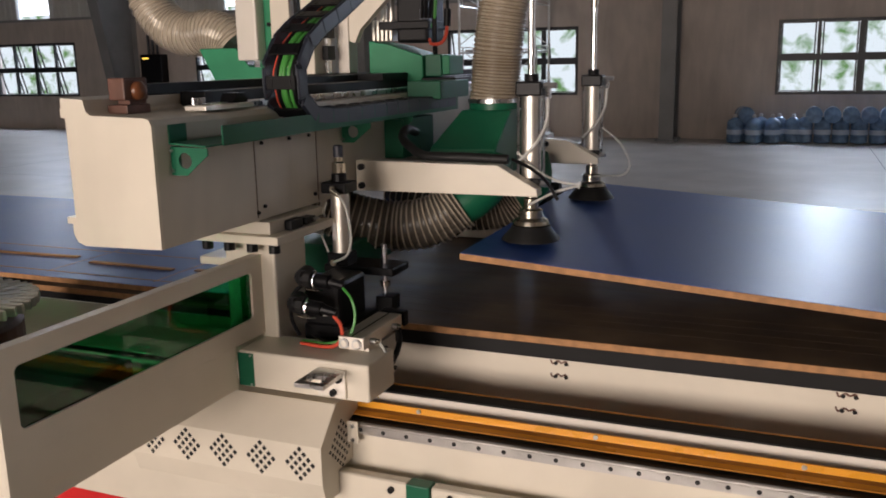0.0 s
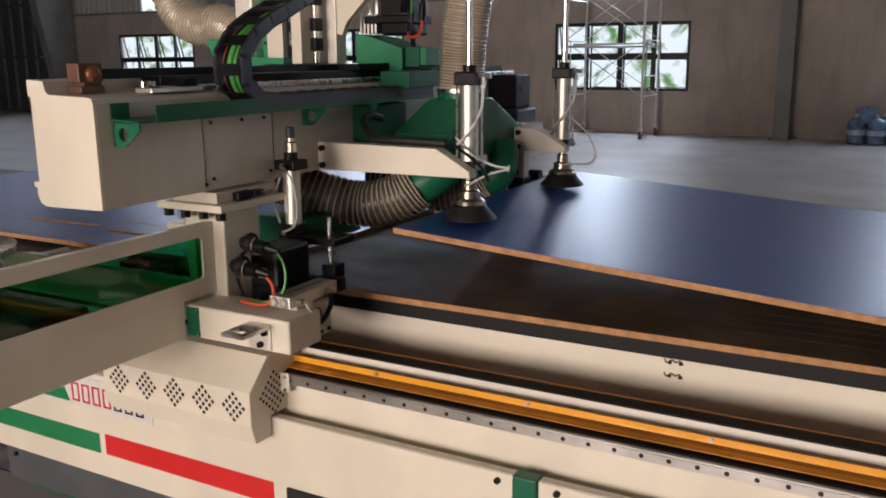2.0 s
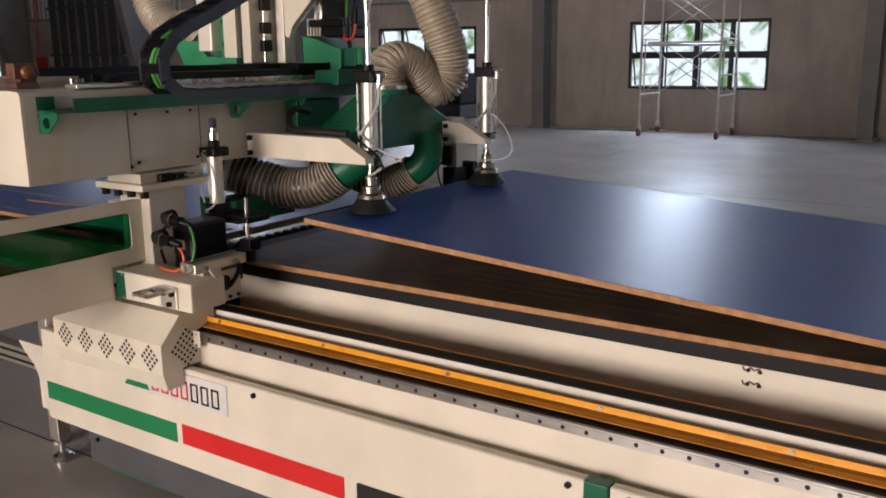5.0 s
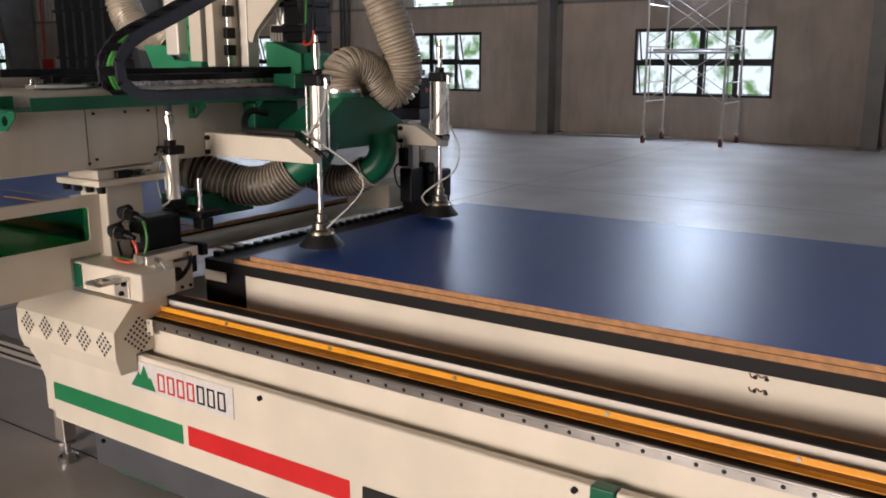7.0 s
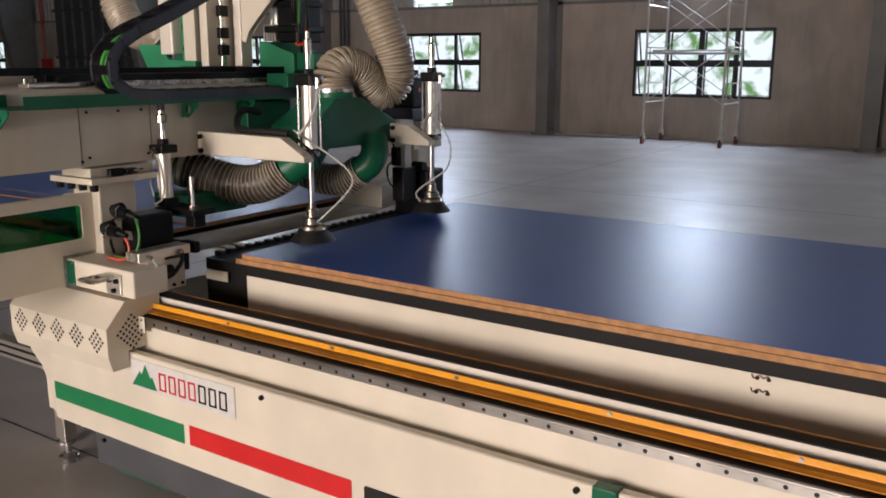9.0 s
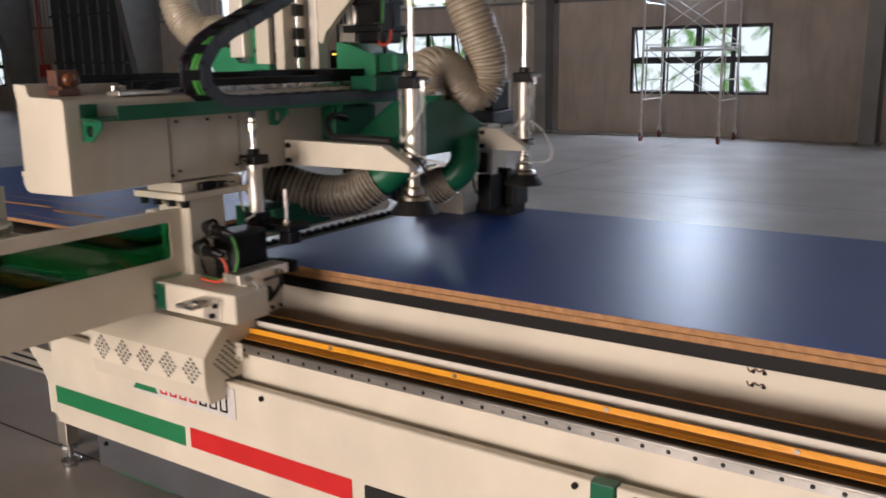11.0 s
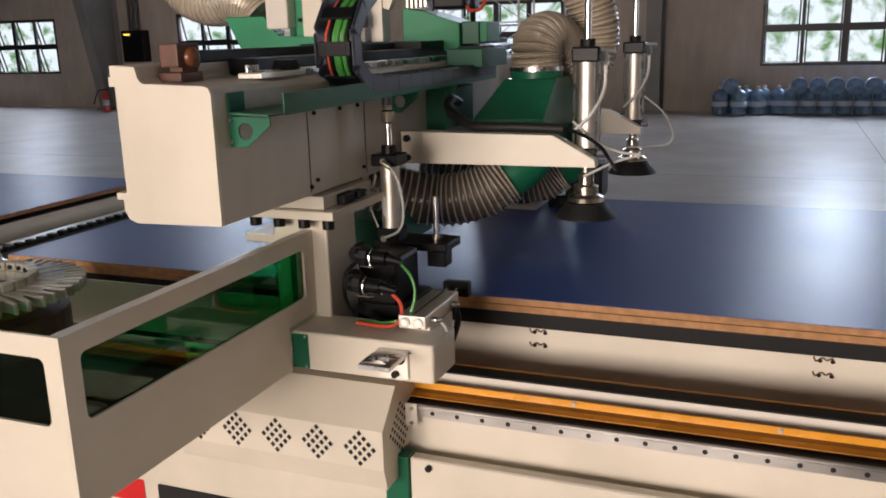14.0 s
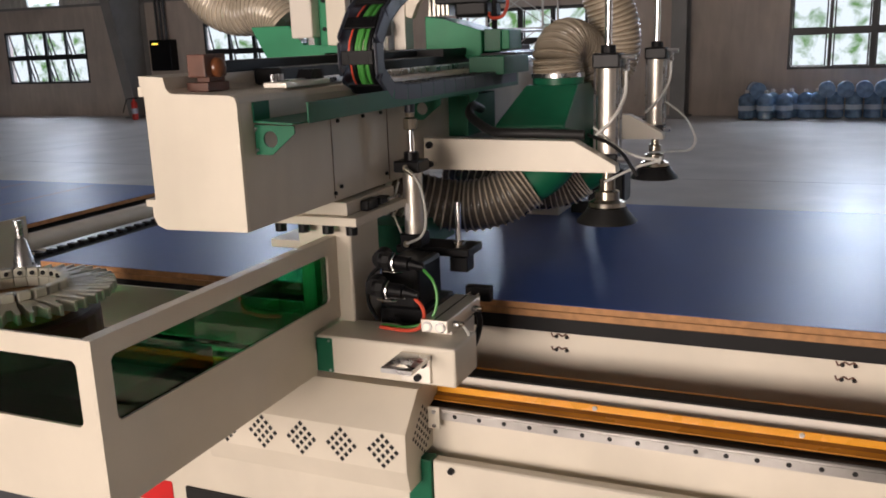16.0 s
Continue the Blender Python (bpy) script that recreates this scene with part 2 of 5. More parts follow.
def turned(x, y, z, prof, seg=16):
    """A lathe about the x axis, from x on."""
    bm = lathe(bmesh.new(), (0, 0, 0), prof, seg)
    bmesh.ops.transform(bm, matrix=Matrix.Translation((x, y, z)) @ Matrix.Rotation(radians(90), 4, "Y"), verts=bm.verts)
    return bm


def spline(pts, n):
    """Catmull-Rom curve of n+1 points through pts."""
    P = [Vector(q) for q in pts]
    P = [2 * P[0] - P[1]] + P + [2 * P[-1] - P[-2]]
    out = []
    for k in range(n + 1):
        u = k / n * (len(P) - 3)
        i = min(int(u), len(P) - 4)
        f = u - i
        a, b, c, d = P[i:i + 4]
        out.append(0.5 * ((2 * b) + (c - a) * f + (2 * a - 5 * b + 4 * c - d) * f * f + (3 * b - a - 3 * c + d) * f ** 3))
    return out


def tube(bm, pts, r, seg=10, n=None, rad=None):
    path = spline(pts, n) if n else [Vector(q) for q in pts]
    rings = []
    up = Vector((0.13, 0.21, 0.97)).normalized()
    for i, q in enumerate(path):
        d = (path[min(i + 1, len(path) - 1)] - path[max(i - 1, 0)]).normalized()
        s = d.cross(up)
        if s.length < 1e-3:
            s = d.cross(Vector((1, 0, 0)))
        s.normalize()
        u = s.cross(d).normalized()
        up = u
        rr = rad(i / max(1, len(path) - 1), i) if rad else r
        rings.append([bm.verts.new(q + rr * (math.cos(2 * math.pi * k / seg) * s + math.sin(2 * math.pi * k / seg) * u)) for k in range(seg)])
    for a, b in zip(rings, rings[1:]):
        for k in range(seg):
            bm.faces.new((a[k], a[(k + 1) % seg], b[(k + 1) % seg], b[k]))
    bm.faces.new(rings[0])
    bm.faces.new(rings[-1])
    return bm


def prism(bm, outline, axis, a, b, bevel=0.0):
    """An outline of pairs, pushed along an axis from a to b. axis x: pairs are y, z; y: x, z; z: x, y."""
    def at(u, v, w):
        return {"x": (w, u, v), "y": (u, w, v), "z": (u, v, w)}[axis]
    lo = [bm.verts.new(at(u, v, a)) for u, v in outline]
    hi = [bm.verts.new(at(u, v, b)) for u, v in outline]
    bm.faces.new(lo)
    bm.faces.new(hi)
    n = len(lo)
    for k in range(n):
        bm.faces.new((lo[k], lo[(k + 1) % n], hi[(k + 1) % n], hi[k]))
    if bevel:
        es = list({e for v in lo + hi for e in v.link_edges})
        bmesh.ops.bevel(bm, geom=es, offset=bevel, segments=2, affect="EDGES", profile=0.5)
    return bm


def round_rect(u0, u1, v0, v1, r, n=4):
    out = []
    for cu, cv, a0 in ((u1 - r, v1 - r, 0), (u0 + r, v1 - r, 90), (u0 + r, v0 + r, 180), (u1 - r, v0 + r, 270)):
        for k in range(n + 1):
            a = radians(a0 + 90 * k / n)
            out.append((cu + r * math.cos(a), cv + r * math.sin(a)))
    return out


def holed(outline, centre, r, axis, a, b):
    """A plate of that outline with one round hole."""
    bm = bmesh.new()

    def at(u, v):
        return {"x": (a, u, v), "y": (u, a, v), "z": (u, v, a)}[axis]
    es = []
    ring = [(centre[0] + r * math.cos(2 * math.pi * k / 16), centre[1] + r * math.sin(2 * math.pi * k / 16)) for k in range(16)]
    for loop in (outline, ring):
        vs = [bm.verts.new(at(*q)) for q in loop]
        es += [bm.edges.new((vs[k], vs[(k + 1) % len(vs)])) for k in range(len(vs))]
    bmesh.ops.triangle_fill(bm, use_beauty=True, edges=es)
    ext = bmesh.ops.extrude_face_region(bm, geom=list(bm.faces))
    d = Vector(at(0, 0)) * 0
    d["xyz".index(axis)] = b - a
    bmesh.ops.translate(bm, verts=[g for g in ext["geom"] if isinstance(g, bmesh.types.BMVert)], vec=d)
    return bm


def framed(bm, u0, u1, v0, v1, holes, axis, a, b):
    """A plate with one row of rectangular holes along u: pieces round each hole (u0, u1, v0, v1)."""
    def bx(p0, p1, q0, q1):
        if p1 - p0 > 1e-4 and q1 - q0 > 1e-4:
            if axis == "y":
                box(bm, p0, p1, a, b, q0, q1)
            else:
                box(bm, a, b, p0, p1, q0, q1)
    u = u0
    for h0, h1, w0, w1 in holes:
        bx(u, h0, v0, v1)
        bx(h0, h1, v0, w0)
        bx(h0, h1, w1, v1)
        u = h1
    bx(u, u1, v0, v1)
    return bm


# ---- hall ----
YW, XL, XR, YS = 16.6, -36.0, 13.0, -9.0
HOLES = [(-31.3, -28.65), (-18.93, -16.27), (-12.75, -10.09), (-6.57, -3.91), (-0.37, 2.29), (5.83, 8.49)]
part("floor", box(B(), XL - 12, XR + 12, YS - 12, YW + 14, -0.2, 0.0), FLOOR)
tagged(bpy.data.objects["floor"], "polished grey concrete floor with faint joints", "floor", kind="structure")
for k, (x0, x1, y0, y1) in enumerate(((-30, 12, 1.777, 1.783), (-30, 12, 9.2, 9.207), (1.13, 1.137, -8, 16), (-5.07, -5.063, -8, 16), (-11.27, -11.263, -8, 16), (-17.5, -17.493, -8, 16))):
    tagged(part("floor_joint", box(B(), x0, x1, y0, y1, 0.0005, 0.001), BEDBLACK), "dark saw-cut joint in the concrete floor", "floor joint", kind="structure")
bm = B()
framed(bm, XL, XR, 0.0, 2.6, [(a, b, 0.80, 2.08) for a, b in HOLES], "y", YW, YW + 0.2)
tagged(part("wall_north", bm, WALLM), "taupe cement-rendered wall under corrugated cladding", "wall", kind="structure")
tagged(part("trim", box(B(), XL, XR, YW - 0.03, YW + 0.2, 2.6, 2.66), STEELPAINT), "painted steel cap on the rendered wall", "trim", kind="structure")


def ribs(bm, u0, u1, z0, z1, y, pitch=0.2, depth=0.035):
    """Trapezoid-ribbed sheet facing -y."""
    n = max(1, round((u1 - u0) / pitch))
    p = (u1 - u0) / n
    prof = []
    for i in range(n):
        a = u0 + i * p
        prof += [(a, y), (a + 0.5 * p, y), (a + 0.62 * p, y - depth), (a + 0.88 * p, y - depth)]
    prof.append((u1, y))
    lo = [bm.verts.new((q[0], q[1], z0)) for q in prof]
    hi = [bm.verts.new((q[0], q[1], z1)) for q in prof]
    for k in range(len(prof) - 1):
        bm.faces.new((lo[k], lo[k + 1], hi[k + 1], hi[k]))
    return bm


STRIPS = [(-30.5, -29.5), (-24.3, -23.3), (-18.1, -17.1), (-11.92, -10.92), (-5.74, -4.74), (0.46, 1.46), (6.66, 7.66)]
bm = B()
u = XL
for a, b in STRIPS + [(XR, XR)]:
    if a - u > 0.2:
        ribs(bm, u, a, 2.66, 8.0, YW + 0.12)
        box(bm, u, a, YW + 0.13, YW + 0.2, 2.66, 8.0)
    u = b
for a, b in STRIPS:
    box(bm, a, b, YW + 0.1, YW + 0.2, 7.0, 8.0)
tagged(part("cladding", bm, CLAD), "pale corrugated steel cladding on the upper wall", "wall", kind="structure")
tagged(part("wall_south", framed(B(), XL, XR, 0, 8, [(-4.8, 0.8, 0.0, 3.5)], "y", YS - 0.2, YS), WALLM), "rendered wall with a wide open gate", "wall", kind="structure")
tagged(part("wall_east", framed(B(), YS, YW, 0, 8, [(6.9, 10.1, 0.0, 3.2)], "x", XR, XR + 0.2), WALLM), "rendered wall with a wide open gate", "wall", kind="structure")
tagged(part("wall_west", box(B(), XL - 0.2, XL, YS, YW, 0, 8), CLAD), "corrugated steel end wall", "wall", kind="structure")
# unseen roof, its dark colour chosen to lessen light on upward faces
tagged(part("ceiling", box(B(), XL, XR, YS, YW, 8.0, 8.2), ROOF), "unseen roof, dark to cut the light from above", "ceiling", kind="structure")
tagged(part("backdrop", box(B(), XL - 4, XR + 4, YW + 6.0, YW + 6.1, -0.1, 3.2), OUTDOOR), "blurred bright garden outside the windows", "backdrop", kind="structure")
tagged(part("backdrop", box(B(), XL - 4, XR + 4, YW + 6.2, YW + 6.3, -0.1, 12), SKYLIT), "white hazy sky outside", "backdrop", kind="structure")


def window(x0, x1, idx):
    z0, z1 = 0.80, 2.08
    w = thing("window_%d" % idx, ((x0 + x1) / 2, YW, z0), "black steel window with eight panes, some awning sashes tilted open", "window", kind="structure")
    bm = B()
    t = 0.05
    box(bm, x0, x1, YW - 0.01, YW + 0.06, z0, z0 + t)
    box(bm, x0, x1, YW - 0.01, YW + 0.06, z1 - t, z1)
    box(bm, x0, x0 + t, YW - 0.01, YW + 0.06, z0 + t, z1 - t)
    box(bm, x1 - t, x1, YW - 0.01, YW + 0.06, z0 + t, z1 - t)
    zm = (z0 + z1) / 2
    box(bm, x0 + t, x1 - t, YW - 0.005, YW + 0.055, zm - 0.05, zm + 0.05)
    for k in (1, 2, 3):
        c = x0 + (x1 - x0) * k / 4
        hw = 0.045 if k == 2 else 0.03
        box(bm, c - hw, c + hw, YW - 0.004, YW + 0.054, z0 + t, zm - 0.05)
        box(bm, c - hw, c + hw, YW - 0.004, YW + 0.054, zm + 0.05, z1 - t)
    part("window_frame", bm, FRAME, w)
    for k in range(4):
        a, b = x0 + (x1 - x0) * k / 4 + 0.05, x0 + (x1 - x0) * (k + 1) / 4 - 0.05
        for lo, hi in ((z0 + t, zm - 0.05), (zm + 0.05, z1 - t)):
            open_ = k in (0, 3) or idx in (1, 2, 3)
            tilt = 0.28 if open_ else 0.0
            bm = B()
            y = YW + 0.06
            f = 0.025
            for p0, p1, q0, q1 in ((a, b, 0, f), (a, b, 1 - f, 1), (a, a + f, f, 1 - f), (b - f, b, f, 1 - f)):
                h = hi - lo
                box(bm, p0, p1, y, y + 0.03, lo + q0 * h, lo + q1 * h)
            for v in bm.verts:
                v.co.y += (hi - v.co.z) * tilt
            part("sash", bm, FRAME, w)
            bm = box(B(), a + f, b - f, y + 0.012, y + 0.018, lo + 0.01, hi - 0.01)
            for v in bm.verts:
                v.co.y += (hi - v.co.z) * tilt
            pane = part("pane", bm, GLASS, w)
            pane.visible_shadow = False


for i, (a, b) in enumerate(HOLES):
    window(a, b, i + 1)


def pillar(x, lean):
    """Built-up steel column against the wall, its inner flange leaning in as the web deepens upward."""
    bm = B()
    inner = [(YW - 0.60, 0.03), (YW - 0.64 - lean, 3.2), (YW - 0.7 - 1.3 * lean, 7.8)]
    for (ya, za), (yb, zb) in zip(inner, inner[1:]):
        prism(bm, [(ya, za), (ya + 0.025, za), (yb + 0.025, zb), (yb, zb)], "x", x - 0.13, x + 0.13)
        prism(bm, [(ya + 0.025, za), (YW - 0.03, za), (YW - 0.03, zb), (yb + 0.025, zb)], "x", x - 0.012, x + 0.012)
    box(bm, x - 0.13, x + 0.13, YW - 0.03, YW - 0.002, 0.03, 7.8)
    box(bm, x - 0.19, x + 0.19, YW - 0.68, YW - 0.001, 0.0, 0.03)
    return solid("pillar", bm, STEELPAINT, "grey painted steel column standing against the wall", "column", "columns along the wall")


for x in (-26.9, -20.7, -14.5, -8.27, -2.15, 4.05, 10.2):
    pillar(x, 0.6 if x < -10 else 0.0)

# sliding gate in the far bay
def gate():
    g = thing("gate", (-23.35, YW - 0.1, 0.0), "dark grey ribbed steel sliding gate, closed", "gate")
    for k in range(9):
        x = -25.5 + 0.478 * k
        bm = prism(B(), [(x, YW - 0.10), (x + 0.26, YW - 0.10), (x + 0.31, YW - 0.15), (x + 0.43, YW - 0.15), (x + 0.476, YW - 0.10), (x + 0.476, YW - 0.08), (x, YW - 0.08)], "z", 0.01, 4.4)
        part("sheet", bm, DARKSTEEL, g)
    for z in (0.0, 1.5, 2.9, 4.401):
        part("rail", box(B(), -25.52, -21.18, YW - 0.19, YW - 0.152, z, z + 0.08), DARKSTEEL, g)
    part("bolt", box(B(), -21.9, -21.5, YW - 0.22, YW - 0.191, 1.51, 1.55), STEEL, g)


gate()


def extinguisher(x, y):
    e = thing("fire_extinguisher", (x, y, 0.0), "red fire extinguisher standing on the floor by a column", "extinguisher")
    part("cylinder", lathe(B(), (x, y, 0.0), [(0.05, 0), (0.07, 0.02), (0.07, 0.38), (0.03, 0.44), (0.025, 0.47)], 16), EXTRED, e, smooth=True)
    part("handle", box(B(), x - 0.02, x + 0.09, y - 0.015, y + 0.015, 0.47, 0.50), BLACK, e)
    part("hose", tube(B(), [(x, y - 0.03, 0.48), (x - 0.16, y - 0.03, 0.46), (x - 0.25, y - 0.04, 0.30), (x - 0.30, y - 0.05, 0.16)], 0.012, 8, 14), BLACK, e)
    part("band", lathe(B(), (x, y, 0.0), [(0.0715, 0.14), (0.0715, 0.26)], 16), LABELW, e, "pale label band")


extinguisher(-14.05, YW - 1.05)


def switch_box():
    e = thing("electric_box", (-13.83, YW - 0.2, 1.05), "black electric box with small status lamps on the wall", "electric box")
    part("case", box(B(), -14.13, -13.53, YW - 0.25, YW - 0.002, 1.05, 1.75, 0.02), BLACK, e)
    part("status_lamp", box(B(), -14.05, -13.88, YW - 0.262, YW - 0.251, 1.64, 1.68), LED, e, "glowing status lamps")
    for k in range(3):
        part("conduit", cyl(B(), (-13.98 + 0.12 * k, YW - 0.1, 1.751), (-13.98 + 0.12 * k, YW - 0.1, 4.6), 0.03, seg=10), DARKSTEEL, e)


switch_box()


def scaffold():
    s = thing("scaffold_tower", (-5.08, 15.7, 0), "galvanised tube scaffold tower on castor wheels", "scaffold")
    xs, ys = (-5.79, -4.38), (15.2, 16.2)
    for x in xs:
        for y in ys:
            part("post", cyl(B(), (x, y, 0.2), (x, y, 3.6), 0.021, seg=10), GALV, s, smooth=True)
            part("caster", cyl(B(), (x - 0.02, y, 0.075), (x + 0.02, y, 0.075), 0.075, seg=16), CASTOR, s, "dusty red castor wheel")
            part("caster_fork", box(B(), x - 0.035, x + 0.035, y - 0.03, y + 0.03, 0.1, 0.2), GALV, s)
        for z in (0.75, 1.1, 1.72, 2.45, 2.8, 3.4):
            part("rung", cyl(B(), (x, ys[0], z), (x, ys[1], z), 0.013, seg=8), GALV, s)
        for z in (0.3, 2.0):
            part("rung", cyl(B(), (x, ys[0] + 0.18, z + 0.42), (x, ys[0] + 0.18, z + 1.42), 0.013, seg=8), GALV, s)
    for y in ys:
        for z0 in (0.75, 1.75, 2.5):
            part("brace", cyl(B(), (xs[0], y - 0.025, z0), (xs[1], y - 0.025, z0 + 0.95), 0.008, seg=8), GALV, s)
            part("brace", cyl(B(), (xs[0], y - 0.045, z0 + 0.95), (xs[1], y - 0.045, z0), 0.008, seg=8), GALV, s)
        part("ledger", cyl(B(), (xs[0], y, 1.62), (xs[1], y, 1.62), 0.02, seg=8), GALV, s)
    part("plank", box(B(), xs[0], xs[1], 15.5, 15.9, 1.64, 1.68), GALV, s, "galvanised deck plank")


scaffold()
for k, (x0, x1, y) in enumerate(((-8.0, -6.0, 16.1), (-7.9, -6.3, 16.2), (-7.6, -5.6, 16.28))):
    solid("loose_tube", cyl(B(), (x0, y, 0.022), (x1, y + 0.05, 0.022), 0.022, seg=10), GALV, "loose scaffold tube lying on the floor by the wall", "tube", "loose tubes")


def bottle_proto():
    b = thing("water_bottle", (0, 0, 0), "blue translucent refill water bottle on the floor", "water bottle", "water bottles by the wall")
    part("body", lathe(B(), (0, 0, 0), [(0.11, 0), (0.135, 0.02), (0.135, 0.10), (0.128, 0.115), (0.135, 0.13), (0.135, 0.24), (0.128, 0.255), (0.135, 0.27),
                                       (0.135, 0.34), (0.11, 0.39), (0.05, 0.43), (0.03, 0.44)], 20), BOTTLE, b, smooth=True)
    part("cap", lathe(B(), (0, 0, 0), [(0.03, 0.441), (0.032, 0.445), (0.032, 0.485), (0.028, 0.49)], 14), WHITEPLATE, b, "pale bottle cap")
    part("label_band", lathe(B(), (0, 0, 0), [(0.1365, 0.15), (0.1365, 0.23)], 20), LABELW, b, "paler printed band")
    return b


rng = random.Random(5)
proto = bottle_proto()
spots = []
for i in range(13):
    spots.append((0.15 + 0.285 * i, 16.15 + rng.uniform(-0.03, 0.03), 0, 0))
for i, (x, y) in enumerate([(-0.97, 15.95), (-0.86, 16.25), (-0.66, 15.9), (-0.56, 16.2), (-0.36, 15.98), (-0.26, 16.27), (-0.03, 16.18)]):
    spots.append((x, y, 0, 0))
proto.matrix_basis = pose(*spots[0][:3])
for x, y, z, a in spots[1:]:
    copy_thing(proto, pose(x, y, z, 0, 0, rng.uniform(0, 360)))
for i in range(12):
    c = copy_thing(proto, pose(0.29 + 0.285 * i, 15.9, 0.485, -90, 0, 0))
    c["label"] = "blue water bottle lying on top of the standing row"
c = copy_thing(proto, pose(-0.78, 15.85, 0.485, -90, 0, 15))
c["label"] = "blue water bottle lying on the loose group"

# ---- router bed ----
X0, X1 = -2.87, 2.6


def machine_base():
    m = thing("router_bed", (-0.2, 2.7, 0.0), "cream steel bed of a woodworking router with black edge", "machine")
    for name, a, b in (("front_panel", X0, -0.765), ("front_panel", -0.70, X1)):
        bm = prism(B(), [(1.66, 0.20), (1.691, 0.20), (1.691, 0.5365), (1.664, 0.538), (1.66, 0.535)], "x", a, b)
        part(name, bm, CREAM, m)
    part("clip_strip", box(B(), -0.762, -0.703, 1.652, 1.6905, 0.20, 0.5405, 0.003), GREEN, m, "green clip strip between panels")
    part("end_panel", prism(B(), [(1.67, 0.22), (1.95, 0.22), (1.95, 0.45), (1.67, 0.45)], "x", X0 - 0.06, X0 - 0.002), CREAM, m)
    part("end_gusset", prism(B(), [(X0 - 0.16, 0.465), (X0 - 0.002, 0.465), (X0 - 0.002, 0.205), (X0 - 0.012, 0.215), (X0 - 0.045, 0.33), (X0 - 0.075, 0.385), (X0 - 0.13, 0.43)], "y", 1.665, 1.675), CREAM2, m)
    part("plinth", box(B(), -2.67, X1, 1.68, 3.7, 0.07, 0.199), PLINTH, m, "dark grey plinth")
    part("body", box(B(), X0 + 0.02, X1, 1.7275, 1.7895, 0.20, 0.6165), CREAM, m)
    part("body", box(B(), X0 + 0.02, X1, 1.79, 3.75, 0.20, 0.595), CREAM, m)
    part("rail_seat", box(B(), X0 + 0.05, X1, 1.7275, 1.789, 0.6167, 0.648), BEDBLACK, m, "dark rail seat")
    part("drip_tray", box(B(), -2.60, -2.30, 1.70, 1.95, 0.048, 0.069), GREEN, m, "green tray under the plinth")
    part("service_window", box(B(), -1.425, -0.79, 1.652, 1.659, 0.215, 0.345), SHADOWHOLE, m, "black window in the front panel")
    part("green_stripe", box(B(), -2.862, -2.165, 1.6575, 1.6595, 0.277, 0.342), GREENTAPE, m, "green tape stripe")
    part("red_stripe", box(B(), -2.138, -1.475, 1.6575, 1.6595, 0.280, 0.347), RED, m, "red tape stripe")
    for x, z in ((-0.802, 0.517), (-0.655, 0.52), (-1.808, 0.515), (-2.62, 0.165)):
        part("bolt", cyl(B(), (x, 1.6598 if z > 0.2 else 1.679, z), (x, 1.652 if z > 0.2 else 1.672, z), 0.008, seg=10), BLACK, m)
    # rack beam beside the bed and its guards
    # deck colour holds the shade and orange reflection of the gap by the bed
    part("deck", box(B(), X0 + 0.05, X1, 1.857, 2.018, 0.5952, 0.5985), DARKORANGE, m, "deck plate, its brown standing for shade and orange reflection")
    part("rack_beam", box(B(), X0 + 0.05, X1, 1.80, 1.85, 0.5952, 0.6935, 0.002), GLOSSCREAM, m, "glossy cream rack beam")
    part("rack", box(B(), X0 + 0.05, X1, 1.802, 1.85, 0.6937, 0.6975), BEDBLACK, m, "black toothed rack")
    part("guard", box(B(), X0 + 0.05, X1, 1.762, 1.766, 0.6655, 0.6815), YELLOW, m, "orange painted rail guard")
    # flange and fold carry the shade below the guard in their colour
    part("guard_flange", prism(B(), [(1.736, 0.6535), (1.752, 0.6575), (1.752, 0.6605), (1.736, 0.6565)], "x", X0 + 0.05, X1), COPPERSHADE, m, "lower flange of the guard, painted darker for shade")
    part("guard_fold", prism(B(), [(1.7525, 0.6575), (1.766, 0.661), (1.766, 0.6652), (1.7625, 0.6652), (1.7525, 0.6605)], "x", X0 + 0.05, X1), DARKORANGE, m, "fold of the guard, painted dark for shade")
    part("guard_strip", box(B(), X0 + 0.05, X1, 1.851, 1.856, 0.5952, 0.6985), COPPERSHADE, m, "thin orange guard strip")
    for k in range(11):
        x = -0.347 - 0.425 * 5 + 0.425 * k
        if x < X1:
            part("guard_screw", cyl(B(), (x, 1.7618, 0.6745), (x, 1.757, 0.6745), 0.0055, seg=10), RAILSTEEL, m)
    # linear rail with its bolt holes
    part("rail", prism(B(), [(1.709, 0.6187), (1.727, 0.6167), (1.727, 0.648), (1.7115, 0.648), (1.709, 0.645), (1.709, 0.6415), (1.7105, 0.640), (1.709, 0.6385)], "x", X0 + 0.1, X1), RAILSTEEL, m, "steel linear guide rail")
    # added strip: keeps the rail top dark where it would mirror the guard
    part("rail_mask", box(B(), X0 + 0.1, X1, 1.7135, 1.7268, 0.6481, 0.6492), BEDBLACK, m, "added black strip hiding the orange reflection on the rail")
    for k in range(86):
        x = X0 + 0.107 + 0.06 * k
        if x < X1:
            part("rail_hole", cyl(B(), (x, 1.7135, 0.6300), (x, 1.7086, 0.6300), 0.0055, seg=12), SHADOWHOLE, m)
    # bed
    part("bed_side", box(B(), -2.23, X1, 2.02, 3.42, 0.5952, 0.7502), CREAM, m)
    part("bed_edge", box(B(), -2.42, X1, 2.016, 3.45, 0.7505, 0.787), BEDBLACK, m, "black bed edge")
    part("bed_end", box(B(), -2.42, -2.231, 2.03, 3.42, 0.5952, 0.7502), BEDBLACK, m, "black bed end")
